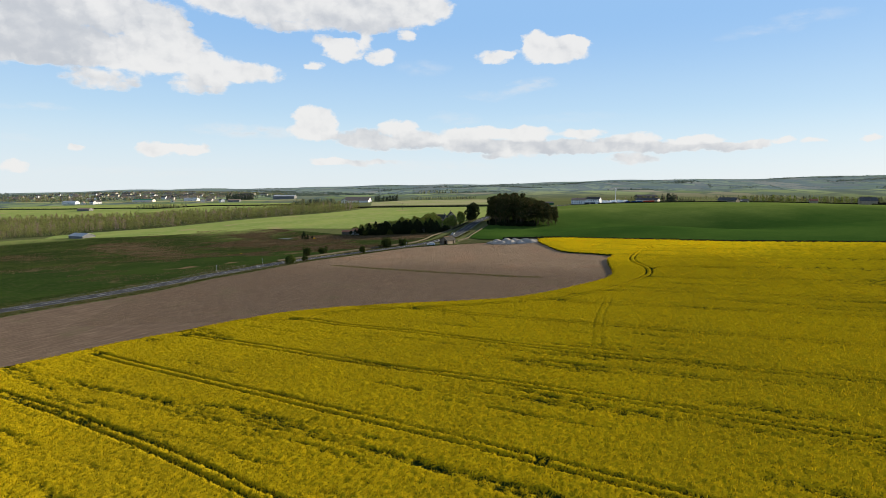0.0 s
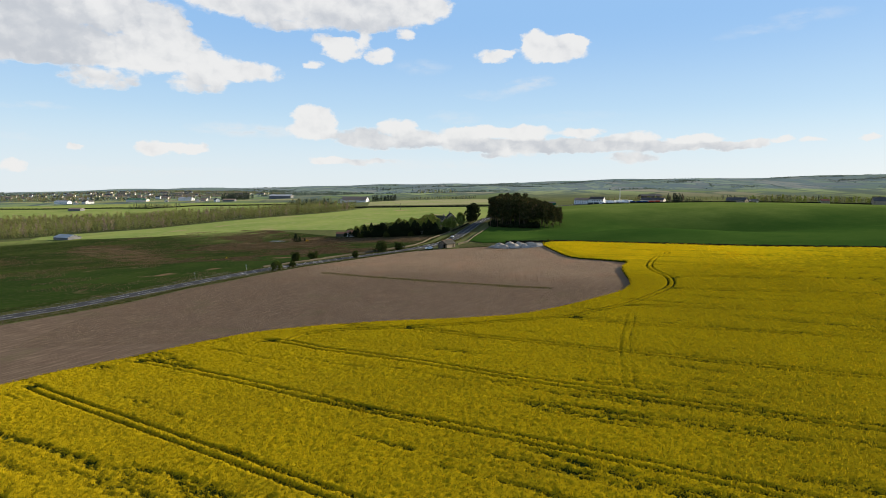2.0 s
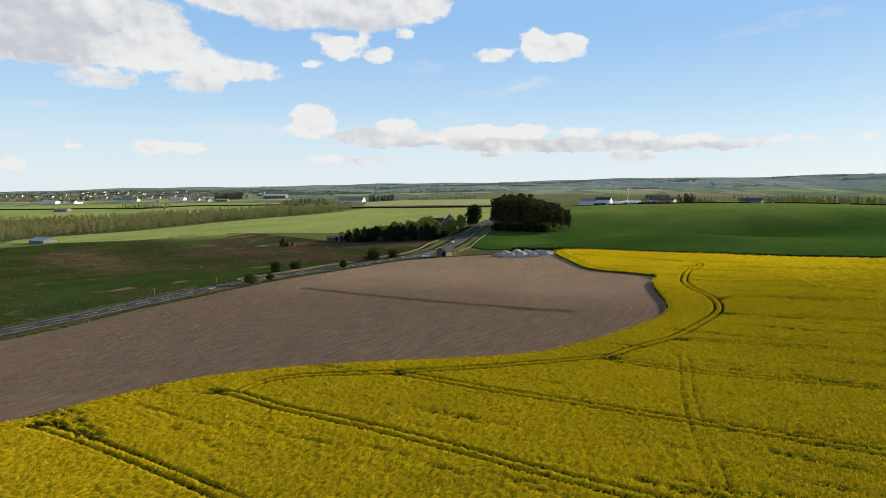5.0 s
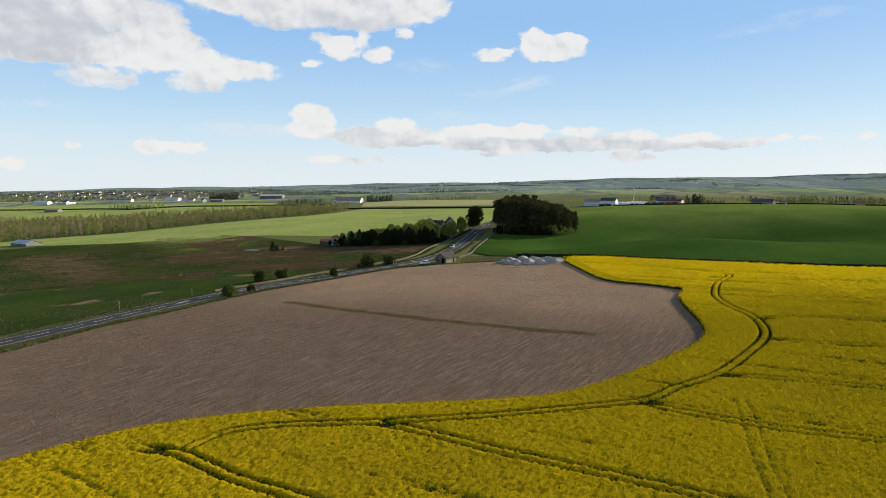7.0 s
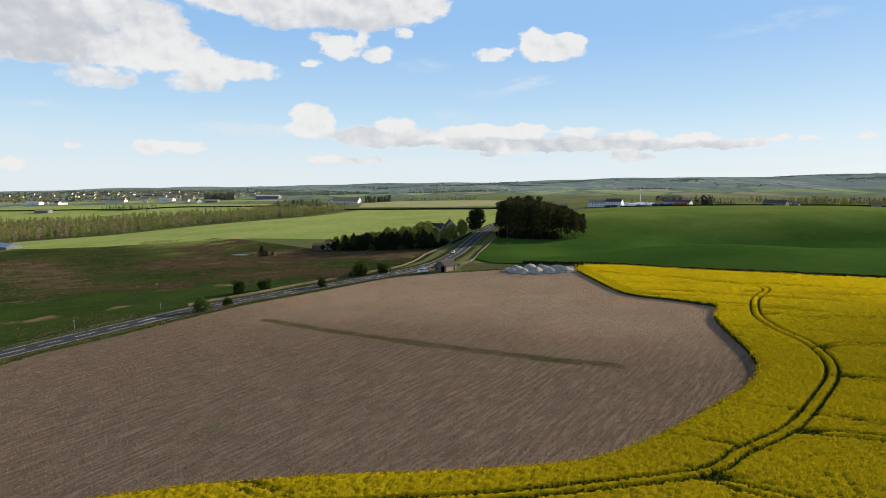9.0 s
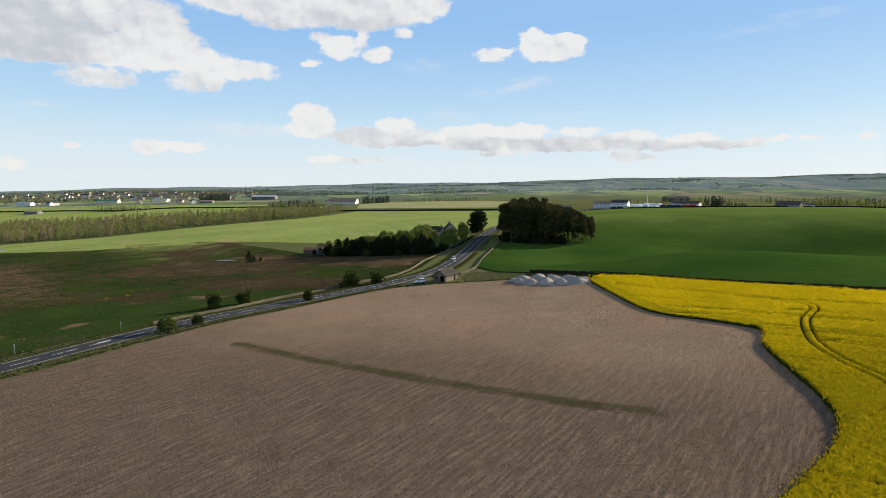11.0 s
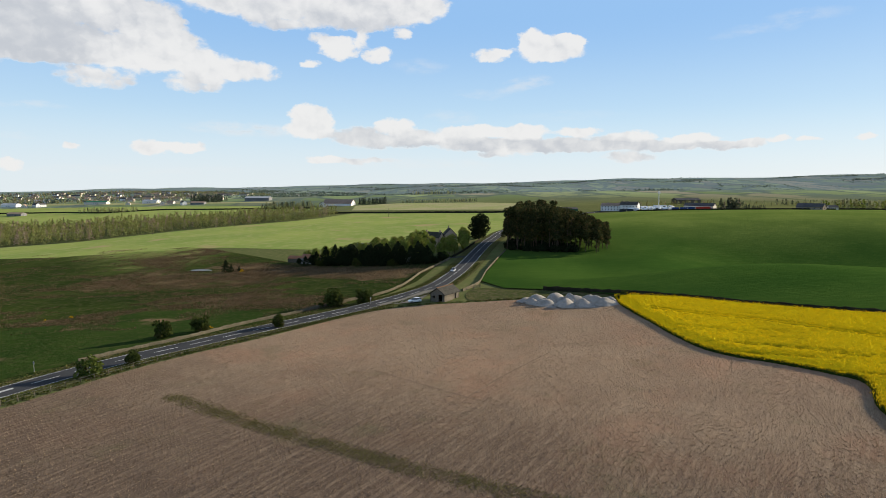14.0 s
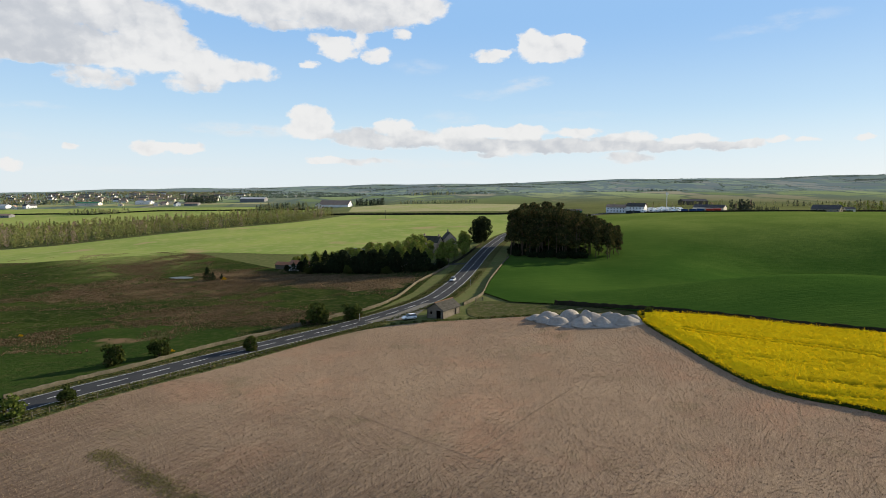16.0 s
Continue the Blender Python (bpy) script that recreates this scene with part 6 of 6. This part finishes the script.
# terrace and depot on the plateau
rows = [("left", s, z, 1.1, 1.4) for s in np.arange(-7.5, 8, 3.0) for z in (0.9, 3.4)]
house("white_terrace", "white two-storey terrace with a brown tiled roof", 173.5, 777, 57, 8.5, 19, 5.2, 7.6, render_white, roof_brown, rows, (-8, 3))
house("white_terrace", "white two-storey terrace end with a grey roof", 189, 767, 57, 9.5, 17, 5.6, 8.6, render_white, slate, rows[:10], (6,))
house("depot_hall", "low dark-roofed depot hall with pale gable", 252, 752, 50, 11, 27, 3.0, 5.4, render_cream, roof_grey, category="hall")
house("green_shed", "long low dark green shed beside the terrace", 128, 800, 95, 10, 32, 3.0, 4.6, material("green_cladding", [(0.03, 0.10, 0.06), (0.04, 0.12, 0.07), (0.025, 0.08, 0.05)], rough=0.5), roof_grey, category="shed")
house("bungalow", "stone bungalow with dark slate roof and pale gable", 324, 694, 40, 9, 21, 2.7, 5.6, sandstone, roof_grey, [("left", s, 1.0, 1.4, 1.3) for s in (-9, -4, 1, 6)] + [("front", 0, 1.0, 1.6, 1.3)], (-8,))
house("garage", "small pale garage beside the bungalow", 342, 694, 92, 6, 8, 2.5, 4.0, render_cream, roof_grey, category="garage")
house("plateau_house", "house with grey roof and terracotta garden wall", 455, 655, 70, 10, 16, 4.5, 8.0, sandstone, roof_grey, [("front", -2, 1.2, 1.3, 1.3)], (5,))
house("plateau_cottage", "small cottage beyond the field wall", 418, 690, 75, 6, 8, 3, 5, sandstone, roof_red)
house("dark_shed", "dark shed far behind the depot", 300, 905, 95, 14, 30, 4.0, 6.5, old_wood, roof_grey, category="shed")
stone_wall("wall_garden", [(462, 650), (485, 640), (520, 625)], 3.0, 0.6, "long terracotta garden wall")


def mast(x, y, height):
    m = tagged(new("radio_mast"), "slim white radio mast with antenna head", "mast")
    m.matrix_basis = pose(x, y, float(land(x, y)))
    bm = bmesh.new()
    tube(bm, (0, 0, -0.3), (0, 0, height), 0.42, 0.30, 10)
    part("pole", bm, render_white, m)
    for k in range(3):
        bm = bmesh.new()
        t = k * 2.09
        box(bm, 0.9 * math.cos(t), 0.9 * math.sin(t), height - 2.4, 0.55, 0.35, 2.4, t)
        part("antenna", bm, render_white, m)


mast(212, 752, 18)


def van(x, y, turn, length, height, paint, label, name="caravan"):
    v = tagged(new(name), label, name.replace("_", " "), name.replace("_", " ") + "s in the depot")
    v.matrix_basis = pose(x, y, float(land(x, y)) + 0.02, 0, 0, turn)
    bm = bmesh.new()
    secs = []
    for yy, low, high in ((-length / 2, 0.9, height - 0.4), (-length / 2 + 0.3, 0.5, height), (length / 2 - 0.8, 0.5, height), (length / 2, 0.6, height - 0.9)):
        secs.append([(-1.1, yy, low), (1.1, yy, low), (1.1, yy, high - .12), (0.98, yy, high), (-0.98, yy, high), (-1.1, yy, high - .12)])
    loft(bm, secs)
    part("body", bm, paint, v)
    for s in (-1, 1):
        bm = bmesh.new()
        box(bm, s * 1.105, 0, height * 0.52, 0.02, length * 0.4, height * 0.22)
        part("window", bm, glass, v)
        bm = bmesh.new()
        tube(bm, (s * 0.85, -0.4, 0.33), (s * 1.08, -0.4, 0.33), 0.33, 0.33, 10)
        part("wheel", bm, rubber, v)
    return v


pr = random.Random(12)
for k in range(30):
    van(187 + (k % 15) * 2.6 + pr.uniform(-.5, .5) + (k // 15) * 6, 747 - (k % 15) * 0.8 + (k // 15) * 34 + pr.uniform(-3, 16), pr.uniform(-25, 25) + (90 if k % 4 == 0 else 0), pr.uniform(5.2, 7.0), pr.uniform(2.6, 3.4), car_white, "white caravan parked in the depot yard")
blue_paint = material("blue_container", [(0.03, 0.06, 0.16), (0.04, 0.07, 0.19), (0.025, 0.05, 0.13)], rough=0.5)
red_paint = material("red_container", [(0.38, 0.05, 0.03), (0.42, 0.07, 0.04), (0.32, 0.045, 0.03)], rough=0.5)
dark_paint = material("dark_container", [(0.03, 0.04, 0.05), (0.04, 0.05, 0.06), (0.03, 0.035, 0.04)], rough=0.5)


def container(x, y, turn, paint, label):
    c = tagged(new("container"), label, "container", "containers of the depot")
    c.matrix_basis = pose(x, y, float(land(x, y)), 0, 0, turn)
    bm = bmesh.new()
    box(bm, 0, 0, 0.05, 6.0, 2.4, 2.5)
    for k in range(12):
        box(bm, -2.75 + k * 0.5, -1.21, 0.2, 0.22, 0.06, 2.2)
    part("shell", bm, paint, c)
    for s in (-0.6, 0.6):
        bm = bmesh.new()
        box(bm, 3.02, s, 0.15, 0.05, 1.12, 2.3)
        part("door", bm, paint, c)


for k, (x, y, p, t) in enumerate([(223, 738, blue_paint, "blue steel container at the depot fence"), (230, 736.5, blue_paint, "blue steel container at the depot fence"), (236.5, 735, blue_paint, "blue steel container at the depot fence"),
                                  (243, 732.5, red_paint, "red steel container at the depot fence"), (249.5, 731, red_paint, "red steel container at the depot fence"), (176, 747, dark_paint, "dark steel container at the depot fence"),
                                  (182.5, 745.5, dark_paint, "dark steel container at the depot fence")]):
    container(x, y, -12, p, t)

# ---- village on the rise ----
VILLAGE = [(-1150, 1640), (-900, 1560), (-760, 1480), (-650, 1420), (-540, 1400), (-450, 1380), (-430, 1460), (-600, 1650), (-640, 1900), (-560, 2150), (-760, 2350), (-1050, 2250), (-1250, 2050), (-1300, 1750)]
pr = random.Random(31)
village_kinds = {}
STYLES = {"hall": (14, 30, 4.5, 7.0, render_white, sheet_grey, "long low white hall with pale grey roof"),
          "green": (13, 42, 4.2, 6.5, render_cream, material("green_roof", [(0.05, 0.16, 0.10), (0.06, 0.19, 0.12), (0.04, 0.13, 0.08)], rough=0.6), "long cream hall with a green roof"),
          "white": (8, 13, 4.6, 7.4, render_white, roof_grey, "white two-storey house with grey roof"),
          "cream": (8, 14, 3.0, 6.0, render_cream, roof_brown, "cream bungalow with brown tiled roof"),
          "stone": (8, 17, 3.2, 6.4, village_wall, roof_brown, "pebbledashed house with brown tiled roof"),
          "terrace": (9, 26, 4.6, 7.4, village_wall, roof_grey, "long pebbledashed terrace with grey roof"),
          "shed": (12, 24, 3.2, 5.4, sheet_weathered, roof_brown, "low weathered shed with a brown roof")}
# place, turn and style of the buildings that stand out
STREET = [(-794, 1304, 85, "hall"), (-755, 1283, 20, "cream"), (-739, 1291, 60, "white"), (-733, 1297, 150, "white"), (-827, 1448, 88, "hall"), (-648, 1106, 82, "shed"), (-677, 1346, 40, "white"), (-652, 1337, 86, "green"),
          (-855, 1806, 80, "white"), (-701, 1581, 85, "terrace"), (-797, 1792, 70, "stone"), (-548, 1335, 84, "hall"), (-507, 1290, 25, "cream"), (-496, 1301, 70, "cream"), (-455, 1258, 35, "white"),
          (-431, 1264, 86, "shed"), (-574, 1298, 20, "cream"), (-1033, 1672, 88, "terrace")]
HOMES = [(-1007, 1820), (-962, 1796), (-945, 1818), (-913, 1820), (-925, 1709), (-877, 1688), (-1113, 1978), (-848, 1736), (-882, 1734), (-788, 1819), (-706, 1878), (-707, 1910), (-691, 1918), (-683, 1960),
         (-681, 2008), (-678, 2084), (-479, 1451), (-447, 1412), (-947, 1688), (-1026, 1713), (-757, 1912)]
for x, y in scatter(VILLAGE, 58, 8, 0.62):
    HOMES.append((x, y))
STREET += [(x, y, pr.choice((80, 86, 92, 98, 104)), pr.choice(("stone", "stone", "cream", "terrace", "white"))) for x, y in HOMES]
for x, y, turn, style in STREET:
    w, l, e, r, wm, rm, words = STYLES[style]
    if style not in village_kinds:
        village_kinds[style] = house("village_house", words + " in the village", x, y, turn, w, l, e, r, wm, rm, [("left", s, 0.9, 1.2, 1.3) for s in (-3.5, 0, 3.5)] + [("front", 0, 0.9, 1.2, 1.3)], (3,) if w < 10 else (), "village houses")
        continue
    copy = copy_thing(village_kinds[style], Matrix.Identity(4))
    copy.matrix_basis = pose(x, y, float(land(x, y)) - 0.2, 0, 0, turn + pr.uniform(-6, 6))

# ---- far trees and hedges ----
# leaf colours paled for distance: haze put into the green
field_leaf = foliage("field_trees", (0.20, 0.225, 0.115), (0.37, 0.39, 0.19), (0.34, 0.29, 0.18))
hill_leaf = foliage("far_hedge_leaves", (0.12, 0.155, 0.125), (0.165, 0.205, 0.16), (0.16, 0.18, 0.145))
dark_leaf = foliage("dark_conifers", (0.055, 0.07, 0.052), (0.085, 0.10, 0.07), (0.08, 0.09, 0.06))
trio = [field_leaf, dark_leaf, scrub_leaf]


def band(a, b, wide):
    a, b = np.array(a, float), np.array(b, float)
    d = (b - a) / np.linalg.norm(b - a)
    n = np.array((-d[1], d[0])) * wide / 2
    return [a - n, b - n, b + n, a + n]


soft = [field_leaf, scrub_leaf, grey_twig]
far_wood("village_trees", VILLAGE, 19, 9.0, soft, "scattered garden trees between village houses", 61, 0.42, 44, 0.11)
far_wood("village_wood", band((-1080, 2180), (-560, 2160), 130), 10.5, 8.5, soft, "wood on the hill behind the village", 62, 0.72)
far_wood("lower_village_trees", band((-1000, 1450), (-480, 1330), 34), 9, 7.5, soft, "loose trees along the foot of the village", 76, 0.45)
far_wood("village_edge_trees", band((-1100, 1480), (-780, 1440), 60), 9.9, 10, soft, "belt of trees in front of the village", 63, 0.72)
far_wood("packing_shed_trees", band((-470, 1335), (-410, 1330), 40), 5.6, 12, [dark_leaf] * 3, "dark conifer belt beside the packing shed", 64, 0.72)
far_wood("barn_trees", band((-270, 1100), (-195, 1105), 26), 4.3, 9, trio, "trees round the large pale barn", 65, 0.72)
far_wood("barn_conifers", band((-128, 1150), (-85, 1150), 18), 3.7, 9, [dark_leaf] * 3, "dark trees beside the large pale barn", 66, 0.72)
far_wood("hill_trees", band((-560, 1130), (-470, 1120), 30), 5.6, 7, trio, "hedge trees in the far pasture", 67, 0.72)
far_wood("depot_trees", band((258, 724), (274, 718), 12), 2.6, 8.5, [dark_leaf, dark_leaf, grey_twig], "dark trees beside the depot hall", 68, 0.72)
far_wood("plateau_hedge", band((274, 712), (292, 708), 5), 1.6, 4.0, [dark_leaf] * 3, "dark clipped hedge at the field top", 69, 0.72)
far_wood("lane_trees", band((300, 850), (460, 830), 22), 5.0, 6.0, trio, "row of trees beyond the bungalow", 70, 0.4)
far_wood("lane_hedge", band((356, 728), (600, 690), 16), 4.2, 7.5, [broad_leaf, field_leaf, scrub_leaf], "row of fresh green hedge trees", 71, 0.85)
far_wood("ridge_trees", band((440, 830), (700, 760), 30), 5.6, 6.5, [dark_leaf, field_leaf, scrub_leaf], "dark belt of trees on the plateau", 72, 0.4)
far_wood("terrace_trees", band((215, 850), (300, 840), 20), 5.0, 5.5, [scrub_leaf, grey_twig, field_leaf], "light trees behind the depot", 73, 0.4)
far_wood("meadow_hedge", band((-60, 1160), (60, 1125), 14), 3.7, 4.5, trio, "dark hedge beyond the dry meadow", 74, 0.72)
far_wood("crest_wood", band((-60, 1480), (40, 1490), 40), 6.8, 7, trio, "distant wood on the skyline of the plateau", 75, 0.4)


def far_hedges(name, mats, label, seed, count, near, far):
    """Hedgerows and copses on the far hills: rows of small leafy clumps in one mesh."""
    rng = np.random.default_rng(seed)
    spots, sizes = [], []
    for k in range(count):
        r, t = rng.uniform(near, far), math.radians(rng.uniform(-38, 40))
        x, y = r * math.sin(t), 100 + r * math.cos(t)
        if rng.uniform() < 0.22:
            m = rng.integers(25, 90)
            spots.append(np.column_stack([rng.normal(x, rng.uniform(25, 110), m), rng.normal(y, 30, m)]))
            sizes.append(rng.uniform(2.5, 5.5, m))
            continue
        long, turn = rng.uniform(70, 320), rng.choice((0.0, 0.2, -0.25, 1.2, 1.45, 1.8)) + rng.normal(0, 0.1)
        m = int(long / 9)
        u = np.linspace(-0.5, 0.5, m)[:, None] * long
        spots.append(np.array([(x, y)]) + u * np.array([(math.cos(turn), math.sin(turn))]) + rng.normal(0, 2.5, (m, 2)))
        sizes.append(rng.uniform(1.0, 3.0, m))
    p, size = np.concatenate(spots), np.concatenate(sizes)
    p, size = np.repeat(p, 5, 0), np.repeat(size, 5)
    c = np.column_stack([p + rng.normal(0, 1, p.shape) * size[:, None] * 0.5, land(p[:, 0], p[:, 1]) + rng.uniform(0.2, 1.2, len(p)) * size])
    v, f = leaf_quads(c, 1.0, rng)
    v = np.repeat(c, 4, 0) + (v - np.repeat(c, 4, 0)) * np.repeat(size, 4)[:, None] * 0.8
    ob = new(name, raw_mesh(name, v, f, *mats))
    ob.data.polygons.foreach_set("material_index", rng.integers(0, len(mats), len(f)).astype(np.int32))
    return tagged(ob, label, "hedgerow", "", "stuff")


far_hedges("far_hedgerows", [hill_leaf], "hedgerows and copses on the far hills", 81, 380, 1500, 4300)

# ---- overhead line along the plantation ----
def line_pole(x, y):
    p = tagged(new("utility_pole"), "wooden utility pole with a cross arm", "pole", "poles of the overhead line")
    p.matrix_basis = pose(x, y, float(land(x, y)), 0, 0, 40)
    bm = bmesh.new()
    tube(bm, (0, 0, -0.4), (0, 0, 9.5), 0.17, 0.12, 7)
    part("pole", bm, old_wood, p)
    bm = bmesh.new()
    box(bm, 0, 0, 9.0, 1.8, 0.12, 0.14)
    part("cross_arm", bm, old_wood, p)
    for s in (-0.8, 0, 0.8):
        bm = bmesh.new()
        tube(bm, (s, 0, 9.14), (s, 0, 9.32), 0.05, 0.04, 6)
        part("insulator", bm, render_white, p)
    return (x, y, float(land(x, y)) + 9.3)


tops = [line_pole(x, y) for x, y in ((-470, 655), (-410, 690), (-342, 724), (-278, 758), (-212, 800), (-134, 872), (-56, 848))]
wires = tagged(new("overhead_wires"), "thin sagging wires between the poles", "cable")
for s in (-0.7, 0.7):
    bm = bmesh.new()
    for a, b in zip(tops[:-1], tops[1:]):
        a, b = Vector(a) + Vector((s, s, 0)), Vector(b) + Vector((s, s, 0))
        last = a
        for k in range(1, 7):
            u = k / 6
            q = a.lerp(b, u) - Vector((0, 0, 4 * 0.9 * u * (1 - u)))
            tube(bm, last, q, 0.02, 0.02, 3)
            last = q
    part("wire", bm, wire_mat, wires)
